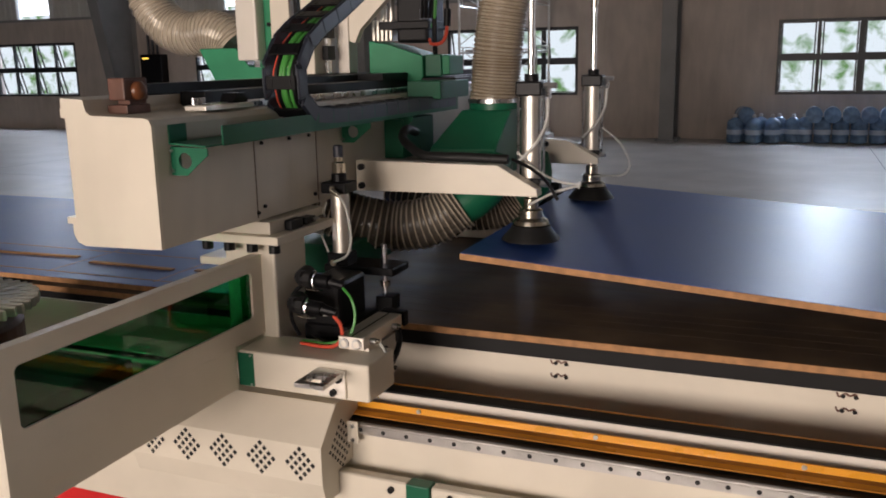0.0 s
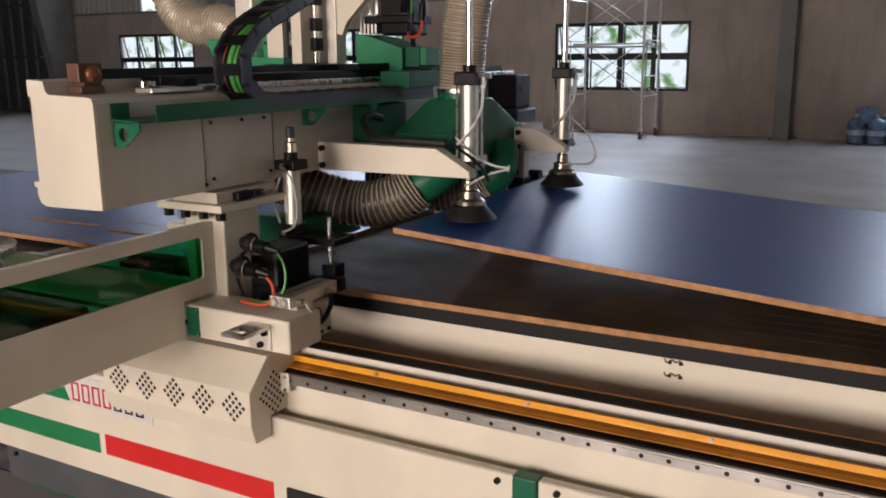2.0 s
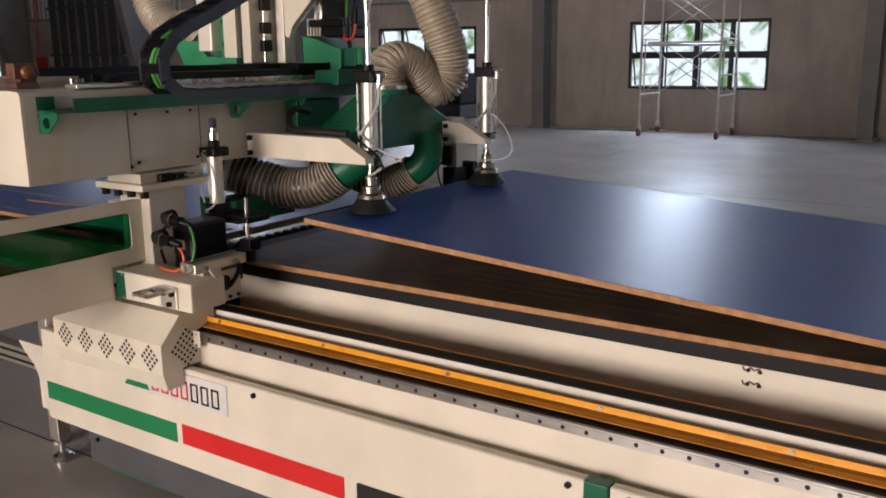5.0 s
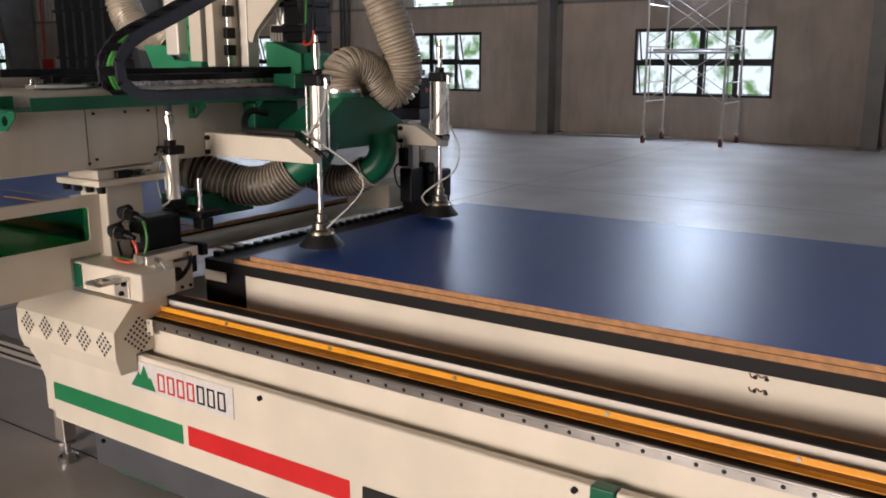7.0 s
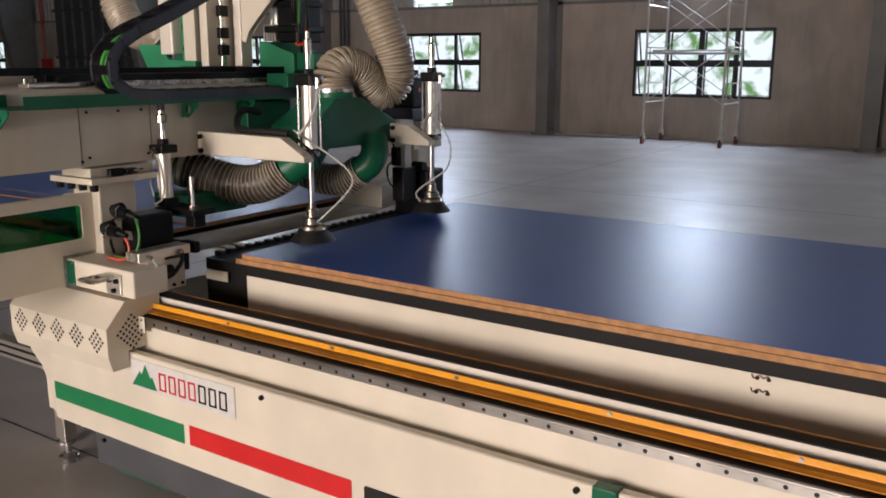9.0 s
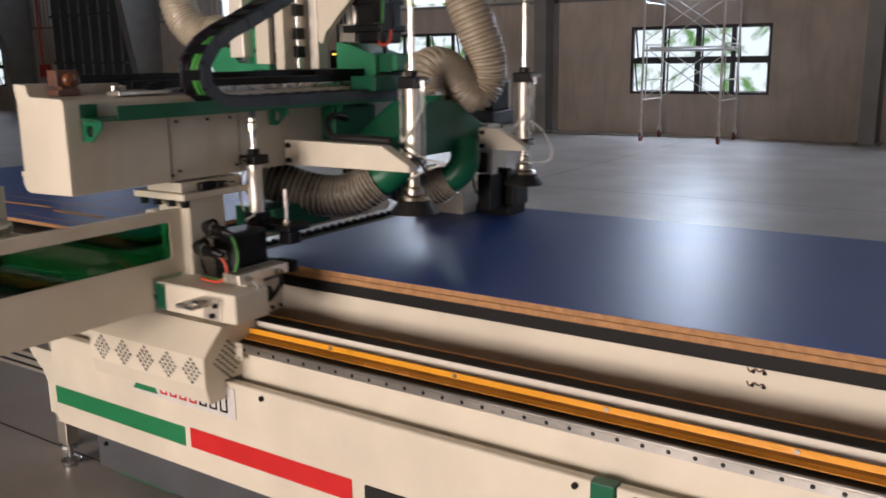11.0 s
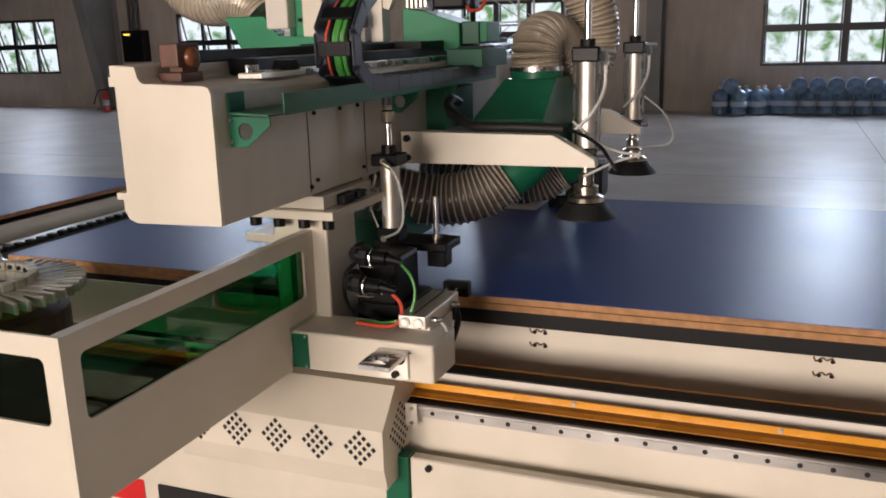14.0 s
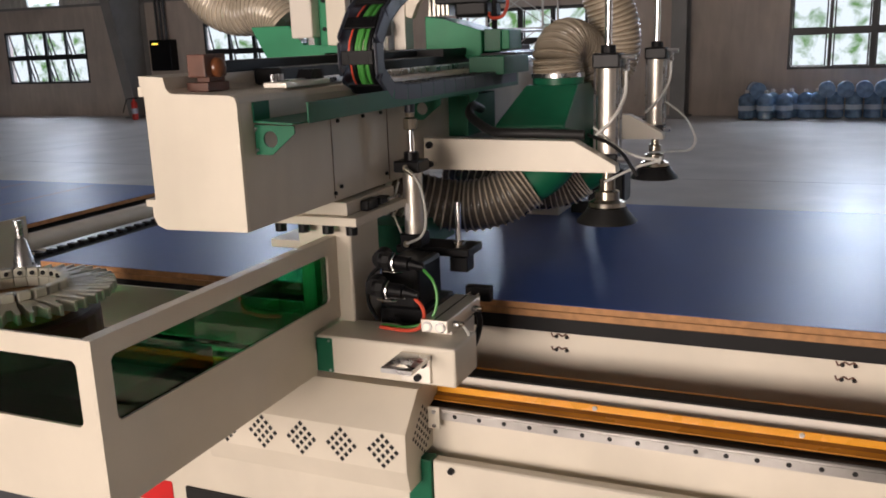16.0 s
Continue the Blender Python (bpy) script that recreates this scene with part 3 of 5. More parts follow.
    part("bed_bracket", box(B(), -2.43, -2.32, 2.0125, 2.0155, 0.713, 0.749), CREAM, m)
    part("bed_stop", box(B(), -2.48, -2.421, 2.06, 3.4, 0.5952, 0.775), BEDBLACK, m)
    for k in range(26):
        y = 2.08 + 0.05 * k
        part("bed_tooth", box(B(), -2.455, -2.42, y, y + 0.024, 0.775, 0.799), RUBBER, m)
    for xc in (-0.495, 0.165, 0.82, 1.48):
        for z in (0.7405, 0.7055):
            for dx in (-0.010, 0.016):
                part("slot_screw", cyl(B(), (xc + dx, 2.0195, z), (xc + dx, 2.015, z - 0.001), 0.0048, seg=8), SHADOWHOLE, m)
            hook = [(xc - 0.024, 2.0185, z + 0.007), (xc - 0.018, 2.0185, z - 0.003), (xc - 0.006, 2.0185, z + 0.006), (xc + 0.004, 2.0185, z + 0.001), (xc + 0.014, 2.0185, z + 0.006), (xc + 0.021, 2.0185, z - 0.004)]
            part("slot", tube(B(), hook, 0.0022, 6, 18), BROWN, m, "ragged stained slot")
    for x, y in ((-2.9, 1.71), (-2.9, 3.6), (2.4, 1.8), (2.4, 3.6)):
        part("foot", lathe(B(), (x, y, 0), [(0.035, 0), (0.037, 0.02), (0.02, 0.032), (0.012, 0.035), (0.012, 0.12)], 16), STEEL, m, "levelling foot", smooth=True)
        if x < 0:
            part("leg", box(B(), x - 0.022, x + 0.022, y - 0.022, y + 0.022, 0.085, 0.66, 0.004), ALU, m, "aluminium profile leg")
    # brand plate as plain shapes
    plate = part("name_plate", box(B(), -2.41, -1.922, 1.6565, 1.6593, 0.419, 0.521, 0.001, 1), WHITEPLATE, m, "white plate with a mountain sign and coloured bars")
    bm = prism(B(), [(-2.405, 0.430), (-2.282, 0.430), (-2.303, 0.474), (-2.312, 0.466), (-2.334, 0.510), (-2.354, 0.472), (-2.364, 0.482)], "y", 1.655, 1.6563)
    part("sign_mountain", bm, GREENTAPE, plate, "green mountain shape")
    for k in range(7):
        a = -2.268 + 0.0465 * k
        bm = B()
        for p0, p1, q0, q1 in ((0, 0.0065, 0.436, 0.497), (0.027, 0.0335, 0.436, 0.497), (0.0066, 0.0269, 0.436, 0.442), (0.0066, 0.0269, 0.491, 0.497)):
            box(bm, a + p0, a + p1, 1.655, 1.6563, q0, q1)
        part("sign_bar", bm, RED if k < 4 else BLACK, plate, "red hollow bar" if k < 4 else "black hollow bar")


machine_base()


def spoilboard():
    s = thing("spoilboard", (0.1, 2.72, 0.787), "dark worn spoilboard with a raw brown edge on the bed", "board")
    part("board", box(B(), -2.28, X1, 2.024, 3.42, 0.7872, 0.8045), SPOIL, s)
    part("edge", box(B(), -2.28, X1, 2.018, 2.0235, 0.7874, 0.8043), MDF, s, "raw brown edge")
    for k, y in enumerate((2.14, 2.2, 2.26, 2.32, 2.62, 2.95, 3.2)):
        part("groove", box(B(), -2.2, X1 - 0.1, y, y + 0.0025, 0.8046, 0.8048), GROOVE, s, "scored line")
    return s


spoilboard()


def panel(name, x0, x1, y0, y1, z0, label, cuts=False, dark=False):
    """Blue laminated board, its origin at its left near lower corner."""
    p = thing(name, (x0, y0, z0), label, "board", "blue laminated boards")
    part("core", box(B(), x0, x1, y0, y1, z0, z0 + 0.0165, 0.0008, 1), MDF, p, "raw brown board edge")
    part("laminate", box(B(), x0 + 0.0005, x1 - 0.0005, y0 + 0.0005, y1 - 0.0005, z0 + 0.0168, z0 + 0.0178), BLUE, p, "satin blue laminate face")
    if not cuts:
        rg = random.Random(11)
        for k in range(34):
            cx, cy = x0 + 1.82, y0 + 1.0
            x, y, a = cx + rg.gauss(0, 0.08), cy + rg.gauss(0, 0.08), rg.uniform(0.2, 1.4)
            bm = box(B(), -rg.uniform(0.006, 0.024), rg.uniform(0.006, 0.024), -0.0006, 0.0006, 0, 0.0002)
            bmesh.ops.transform(bm, matrix=Matrix.Translation((x, y, z0 + 0.0179)) @ Matrix.Rotation(a, 4, "Z"), verts=bm.verts)
            part("scuff", bm, SCUFF, p, "faint pale scuff")
    if cuts:
        z = z0 + 0.0181
        for a, b, c, d in ((x1 - 0.50, x1 - 0.496, y0 + 0.05, y1 - 0.05), (x1 - 0.95, x1 - 0.946, y0 + 0.05, y1 - 0.05),
                           (x0 + 0.05, x1 - 0.05, y0 + 0.06, y0 + 0.066), (x0 + 0.05, x1 - 0.05, y0 + 0.36, y0 + 0.366), (x1 - 0.9, x1 - 0.55, y0 + 0.7, y0 + 0.706)):
            part("cut", box(B(), a, b, c, d, z, z + 0.0006), MDF, p, "pale router cut")
        for cx, cy, w, a in ((x1 - 0.25, y0 + 0.22, 0.42, 0.03), (x1 - 0.72, y0 + 0.2, 0.36, -0.02), (x1 - 1.2, y0 + 0.24, 0.4, 0.05)):
            bm = box(B(), -w / 2, w / 2, -0.012, 0.012, 0, 0.004, 0.0008, 1)
            bmesh.ops.transform(bm, matrix=Matrix.Translation((cx, cy, z + 0.0008)) @ Matrix.Rotation(a, 4, "Z"), verts=bm.verts)
            part("offcut", bm, MDF, p, "thin loose brown offcut strip")
    return p


board = panel("laminated_board", -0.567, 2.23, 2.02, 3.40, 0.8055, "new blue laminated board pulled onto the bed")
cut_board = panel("cut_board", -3.93, -1.13, 2.06, 3.40, 0.8055, "blue laminated board with finished router cuts", True)


def call_box():
    c = thing("alarm_box", (-26.15, YW - 0.1, 1.1), "small red alarm box on the wall", "alarm box")
    part("case", box(B(), -26.4, -25.98, YW - 0.14, YW - 0.002, 1.1, 1.5, 0.015), EXTRED, c)
    part("pipe", cyl(B(), (-26.3, YW - 0.07, 1.501), (-26.3, YW - 0.07, 4.2), 0.035, seg=10), EXTRED, c)
    solid("notice", box(B(), -25.88, -25.62, YW - 0.012, YW - 0.002, 1.25, 1.55), WHITEPLATE, "white paper notice with unreadable writing on the wall", "notice")


call_box()


def outfeed():
    o = thing("outfeed_table", (-4.2, 2.75, 0), "low outfeed table with aluminium frame beside the bed", "table")
    part("end_roll", cyl(B(), (-2.75, 1.95, 0.765), (-2.75, 3.5, 0.765), 0.035, seg=20), CREAM, o, "cream end roll", smooth=True)
    part("top", box(B(), -5.6, -2.80, 1.95, 3.5, 0.745, 0.785), DARKSTEEL, o)
    for y in (1.80, 3.6):
        part("side_rail", box(B(), -5.6, -2.93, y - 0.12, y - 0.07, 0.355, 0.425, 0.004), ALU, o, "aluminium side rail")
        for z in (0.375, 0.405):
            part("rail_slot", box(B(), -5.6, -2.94, y - 0.1215, y - 0.1202, z - 0.005, z + 0.005), BEDBLACK, o)
        part("top_rail", box(B(), -5.6, -2.80, y + (0.08 if y < 3 else -0.16), y + (0.14 if y < 3 else -0.10), 0.70, 0.7448, 0.004), ALU, o, "aluminium rail")
        for x in (-3.05, -5.5):
            part("leg", box(B(), x - 0.03, x + 0.03, y - 0.027, y + 0.027, 0.02, 0.70, 0.004), ALU, o)
            part("foot", lathe(B(), (x, y, 0), [(0.035, 0), (0.035, 0.012), (0.015, 0.02)], 14), STEEL, o)
    part("roll_bracket", box(B(), -2.80, -2.70, 1.90, 1.948, 0.70, 0.80), CREAM, o)
    part("roll_post", box(B(), -2.79, -2.74, 1.90, 1.948, 0.2, 0.6995), CREAM, o)
    part("cross_plate", box(B(), -2.99, -2.71, 1.9, 1.948, 0.19, 0.1995), CREAM, o)


outfeed()


# ---- gantry ----
G = thing("gantry", (-1.0, 1.9, 0.64), "cream and green travelling gantry of a woodworking router with spindles", "machine")
MOVING = {}


NEARER[0] = 0.93


def beam():
    prof = [(-1.234, 1.428), (-1.172, 1.424), (-1.166, 1.40), (-1.155, 1.391), (-1.012, 1.386), (-1.0, 1.382), (-0.995, 1.37), (-0.995, 1.108),
            (-1.205, 1.104), (-1.225, 1.112), (-1.235, 1.13), (-1.235, 1.155), (-1.225, 1.165), (-1.225, 1.40), (-1.234, 1.408)]
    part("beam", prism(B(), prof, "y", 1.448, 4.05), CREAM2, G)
    part("beam_end_plate", prism(B(), prof, "y", 1.438, 1.4475), CREAM, G)
    for y in (1.80, 2.10):
        part("beam_seam", box(B(), -0.9948, -0.9935, y - 0.0015, y + 0.0015, 1.115, 1.32), GROOVE, G, "faint panel joint")
    for y, z in ((1.80, 1.128), (2.08, 1.135), (1.83, 1.30), (1.96, 1.30), (2.06, 1.30), (1.83, 1.14)):
        part("beam_screw", cyl(B(), (-0.9945, y, z), (-0.989, y, z), 0.005, seg=8), BLACK, G)
    part("beam_rail", box(B(), -1.205, -1.175, 1.62, 4.0, 1.4245, 1.452, 0.003), BLACK, G, "dark guide rail on the beam")
    part("beam_rail", box(B(), -1.05, -1.025, 1.66, 4.0, 1.387, 1.405, 0.003), STEEL, G, "bright guide rail on the beam")
    part("rail_cover", box(B(), -1.165, -1.09, 1.75, 4.0, 1.392, 1.43, 0.003), BLACK, G)
    part("stop_block", box(B(), -1.163, -1.108, 1.50, 1.575, 1.391, 1.41, 0.002), BROWN, G, "dark brown stop block")
    part("stop_block", box(B(), -1.15, -1.118, 1.52, 1.575, 1.4102, 1.42, 0.001), BROWN, G)
    lamp_box = part("lamp_box", box(B(), -1.157, -1.112, 1.50, 1.575, 1.4202, 1.468, 0.003), BROWN, G, "brown lamp box with an amber lens")
    part("lens", turned(-1.1118, 1.54, 1.44, [(0.021, 0), (0.021, 0.008), (0.016, 0.014), (0.007, 0.018)]), AMBER, lamp_box, "amber lens", smooth=True)
    part("cable_clamp", box(B(), -1.06, -1.0, 1.63, 1.82, 1.389, 1.402, 0.002), ALU, G)
    for k in range(4):
        part("clamp_pin", cyl(B(), (-1.045, 1.645 + 0.013 * k, 1.402), (-1.045, 1.645 + 0.013 * k, 1.418), 0.004, seg=8), STEEL, G)
    part("clamp_lug", prism(B(), [(1.75, 1.4025), (1.81, 1.4025), (1.80, 1.425), (1.765, 1.425)], "x", -1.05, -1.01), BLACK, G)
    # brackets under the beam
    part("beam_stub", box(B(), -1.25, -1.236, 1.45, 1.48, 1.385, 1.405), CREAM, G)
    part("beam_stub", box(B(), -1.262, -1.236, 1.45, 1.49, 1.15, 1.165), CREAM, G)


beam()


NEARER[0] = 1.0


def column():
    part("column", box(B(), -1.06, -0.917, 1.722, 1.868, 0.60, 1.0775, 0.006), CREAM, G)
    part("column_cap", box(B(), -1.10, -0.868, 1.665, 1.93, 1.078, 1.098, 0.002), CREAM, G)
    part("beam_foot", box(B(), -1.06, -0.90, 1.685, 1.93, 1.0985, 1.1285, 0.002), CREAM2, G)
    for x in (-1.085, -1.022, -0.957, -0.895):
        part("cap_bolt", cyl(B(), (x, 1.692, 1.0778), (x, 1.692, 1.054), 0.0135, seg=12), BLACK, G)
    part("column_foot", box(B(), -1.15, -1.0605, 1.74, 1.86, 1.0, 1.02, 0.002), CREAM, G)
    part("limit_switch", box(B(), -0.8995, -0.878, 1.745, 1.80, 1.0985, 1.124, 0.004), BLACK, G)
    part("limit_switch", box(B(), -0.8995, -0.872, 1.805, 1.85, 1.103, 1.120, 0.003), BLACK, G)
    part("switch_lever", cyl(B(), (-0.8715, 1.83, 1.112), (-0.852, 1.86, 1.118), 0.004, seg=8), STEEL, G)
    # far column
    part("column", box(B(), -1.12, -0.93, 3.60, 3.75, 0.665, 1.038, 0.006), CREAM, G)
    part("column_cap", box(B(), -1.15, -0.92, 3.55, 3.80, 1.0385, 1.124, 0.002), CREAM, G)
    # carriage on the near rail
    part("carriage", box(B(), -1.10, -0.76, 1.715, 1.745, 0.60, 0.635, 0.003), CREAM2, G)


column()


NEARER[0] = 0.93


def tray():
    part("tray", prism(B(), [(-0.9935, 1.328), (-0.90, 1.323), (-0.897, 1.3215), (-0.897, 1.365), (-0.90, 1.365), (-0.90, 1.327), (-0.9935, 1.332)], "y", 1.545, 2.95), GREEN, G, "green cable tray")
    part("tray", prism(B(), [(-0.9935, 1.328), (-0.90, 1.323), (-0.90, 1.327), (-0.9905, 1.332), (-0.9905, 1.37), (-0.9935, 1.37)], "y", 1.487, 1.5445), GREEN, G)
    for y in (1.49, 2.25, 2.55):
        bm = holed([(-0.9935, 1.262), (-0.955, 1.262), (-0.899, 1.306), (-0.899, 1.321), (-0.9935, 1.323)], (-0.957, 1.294), 0.017, "y", y, y + 0.004)
        box(bm, -0.9935, -0.990, y + 0.0045, y + 0.03, 1.262, 1.322)
        part("tray_bracket", bm, GREEN, G, "green triangular bracket")
        for z in (1.272, 1.315):
            part("bracket_bolt", cyl(B(), (-0.9885, y - 0.0005, z), (-0.9885, y - 0.006, z), 0.004, seg=8), STEEL, G)
    part("tray_box", box(B(), -0.992, -0.87, 2.72, 2.99, 1.366, 1.425, 0.002), GREEN, G, "green cable box")


tray()


def drag_chain():
    chain = part("drag_chain", box(B(), -0.99, -0.905, 2.93, 2.96, 1.333, 1.355), BLACK, G, "black drag chain with coloured cables")
    path = spline([(-0.95, 2.93, 1.352), (-0.95, 2.6, 1.352), (-0.95, 2.25, 1.352), (-0.95, 2.02, 1.354), (-0.95, 1.925, 1.372), (-0.95, 1.882, 1.43),
                   (-0.95, 1.895, 1.50), (-0.95, 1.97, 1.565), (-0.95, 2.12, 1.63), (-0.95, 2.40, 1.76), (-0.95, 2.8, 1.95), (-0.95, 3.2, 2.12)], 26)
    fine = spline(path, 400)
    run, joints = 0.0, [fine[0]]
    for a, b in zip(fine, fine[1:]):
        run += (b - a).length
        if run >= 0.078:
            joints.append(b)
            run = 0.0
    for a, b in zip(joints, joints[1:]):
        d = b - a
        L = d.length * 1.16
        m = Matrix.Translation((a + b) / 2) @ Matrix.Rotation(math.atan2(d.z, d.y), 4, "X")
        for side in (-1, 1):
            bm = box(B(), side * 0.046, side * 0.0535, -L / 2, L * 0.42, -0.023, 0.023, 0.005, 1)
            box(bm, side * 0.0425, side * 0.0458, L * 0.2, L / 2, -0.019, 0.019, 0.001, 1)
            bmesh.ops.transform(bm, matrix=m, verts=bm.verts)
            part("link", bm, NAVYBLACK, chain)
        for side in (-1, 1):
            bm = box(B(), -0.0424, 0.0424, -L * 0.19, L * 0.19, side * 0.0165, side * 0.022, 0.001, 1)
            for px in (-0.027, 0.027):
                box(bm, px - 0.004, px + 0.004, -L * 0.10, L * 0.10, side * 0.0215, side * 0.0235)
            bmesh.ops.transform(bm, matrix=m, verts=bm.verts)
            part("crossbar", bm, BLACK, chain)
    for k, (dx, dz, mt) in enumerate(((-0.024, 0.003, REDCAB), (-0.005, 0.0, GRNCAB), (0.005, -0.004, GRNCAB), (0.017, 0.003, GRNCAB), (-0.014, -0.006, BLACK), (0.029, 0.0, BLACK))):
        part("cable", tube(B(), [q + Vector((dx + 0.0015 * math.sin(0.9 * i), dz, 0)) for i, q in enumerate(spline(path[3:], 60))], 0.0064, 8), mt, chain, smooth=True)


drag_chain()


# each loop: raised, lowered; x and z along the tube
LOOPS = (([(-0.454, 1.248), (-0.387, 1.195), (-0.329, 1.173), (-0.285, 1.168), (-0.343, 1.150), (-0.408, 1.118)],
          [(-0.474, 1.242), (-0.384, 1.201), (-0.259, 1.141), (-0.207, 1.088), (-0.237, 1.028), (-0.37, 0.915)]),
         ([(-0.383, 1.255), (-0.326, 1.208), (-0.291, 1.140), (-0.308, 1.102), (-0.36, 1.094), (-0.44, 1.088)],
          [(-0.36, 1.225), (-0.312, 1.135), (-0.332, 1.039), (-0.418, 0.98), (-0.498, 0.915), (-0.455, 0.868)]))


def cup_tube(arm, x, y, near):
    """Clear tube to the cup, in short stiff pieces that swing as the cup goes down."""
    N = 16
    up, down = (spline([(px, 2.2 if near else 2.955, z) for px, z in q], N) for q in LOOPS[0 if near else 1])
    o = ORIGIN[G]
    for k in range(N):
        ends = [(p[k], p[k + 1]) for p in (up, down)]
        L = max((b - a).length for a, b in ends) * 1.08
        bm = cyl(B(), (0, 0, -L / 2), (0, 0, L / 2), 0.0036, seg=8)
        me = bpy.data.meshes.new("air_tube_piece")
        bm.to_mesh(me)
        bm.free()
        me.materials.append(CLEAR)
        me.shade_smooth()
        ob = new("air_tube_piece", me)
        ob.parent = arm
        qs = [(b - a).to_track_quat("Z", "Y") for a, b in ends]
        rows = []
        for t, f in ((0, 0.0), (4.8, 0.0), (5.35, 0.5), (5.9, 1.0), (8.8, 1.0), (9.4, 0.5), (10.0, 0.0), (16, 0.0)):
            c = ((ends[0][0] + ends[0][1]) / 2).lerp((ends[1][0] + ends[1][1]) / 2, f) - o
            rows.append((t, Matrix.Translation(c) @ qs[0].slerp(qs[1], f).to_matrix().to_4x4()))
        MOVING[ob] = rows


def suction_arm(y, x_in, lowered, near):
    arm = part("suction_arm", prism(B(), [(x_in, 1.209), (-0.525, 1.205), (-0.412, 1.142), (-0.409, 1.121), (x_in, 1.119)], "y", y - 0.092, y - 0.044, 0.002), CREAM, G, "cream arm carrying a suction cup cylinder")
    for z in (1.135, 1.19):
        part("arm_bolt", cyl(B(), (x_in + 0.02, y - 0.0922, z), (x_in + 0.02, y - 0.104, z), 0.010, seg=10), BLACK, arm)
    x = -0.45
    part("cylinder", cyl(B(), (x, y - 0.012, 1.165), (x, y - 0.012, 1.392), 0.028, seg=24), ALU, arm, "aluminium pneumatic cylinder", smooth=True)
    part("cylinder_head", box(B(), x - 0.037, x + 0.037, y - 0.047, y + 0.0215, 1.3925, 1.432, 0.005), BLACK, arm)
    part("cylinder_head", cyl(B(), (x, y - 0.012, 1.4322), (x, y - 0.012, 1.452), 0.02, seg=16), BLACK, arm)
    part("cylinder_foot", box(B(), x - 0.032, x + 0.032, y - 0.042, y + 0.0215, 1.14, 1.1648, 0.004), BLACK, arm)
    for dx, dy in ((-0.03, -0.038), (0.03, -0.038), (0.03, 0.012)):
        part("tie_rod", cyl(B(), (x + dx, y + dy, 1.165), (x + dx, y + dy, 1.392), 0.0035, seg=6), STEEL, arm)
    part("fitting", cyl(B(), (x + 0.03, y - 0.02, 1.42), (x + 0.075, y - 0.02, 1.42), 0.008, seg=8), STEEL, arm)
    part("fitting", cyl(B(), (x + 0.05, y - 0.02, 1.42), (x + 0.05, y - 0.02, 1.385), 0.009, seg=8), STEEL, arm)
    part("fitting", cyl(B(), (x + 0.03, y - 0.03, 1.15), (x + 0.055, y - 0.03, 1.15), 0.010, seg=8), STEEL, arm)
    part("air_tube", tube(B(), [(x + 0.05, y - 0.02, 1.385), (x + 0.048, y - 0.03, 1.32), (x + 0.02, y - 0.045, 1.26), (x - 0.03, y - 0.045, 1.21)], 0.005, 6, 18), CLEAR, arm, "clear air tube", smooth=True)
    cup_tube(arm, x, y, near)
    cup = part("suction_cup", lathe(B(), (x, y - 0.012, 0.974), [(0.084, 0.0), (0.082, 0.006), (0.06, 0.03), (0.055, 0.04), (0.03, 0.04)], 28), RUBBER, arm, "black rubber suction cup on a chromed rod", smooth=True)
    for prof, mt in (([(0.05, 0.0402), (0.053, 0.045), (0.05, 0.056), (0.034, 0.064), (0.034, 0.085), (0.022, 0.09), (0.022, 0.118), (0.014, 0.122), (0.014, 0.14)], NICKEL),
                     ([(0.0105, 0.1402), (0.0105, 0.68)], CHROME), ([(0.014, 0.681), (0.014, 0.73), (0.008, 0.735), (0.008, 0.76)], NICKEL)):
        part("cup_stem", lathe(B(), (x, y - 0.012, 0.974), prof, 18), mt, cup, smooth=True)
    MOVING[cup] = lowered


NEARER[0] = 0.95
CUP = [(0, 0.012), (4.2, 0.012), (4.8, 0.0), (5.9, -0.155), (6.3, -0.157), (8.8, -0.157), (10.0, 0.0), (16, 0.0)]
suction_arm(2.36, -0.965, CUP, True)
suction_arm(3.15, -0.62, CUP, False)
part("arm_bracket", box(B(), -0.70, -0.6205, 3.14, 3.24, 1.15, 1.215, 0.003), CREAM, G)
part("arm_beam", box(B(), -0.99, -0.7005, 3.172, 3.235, 1.12, 1.21), CREAM, G)
part("black_hose", tube(B(), [(-0.88, 2.52, 1.272), (-0.875, 2.44, 1.287), (-0.865, 2.39, 1.262), (-0.77, 2.30, 1.228), (-0.70, 2.28, 1.224), (-0.62, 2.28, 1.224), (-0.50, 2.29, 1.220)], 0.0135, 10, 40), RUBBER, G, "black corrugated conduit", smooth=True)
part("cable", tube(B(), [(-0.50, 2.33, 1.215), (-0.44, 2.27, 1.205), (-0.40, 2.27, 1.18), (-0.385, 2.3, 1.15), (-0.36, 2.3, 1.11)], 0.005, 8, 20), BLACK, G)

NEARER[0] = 0.9815


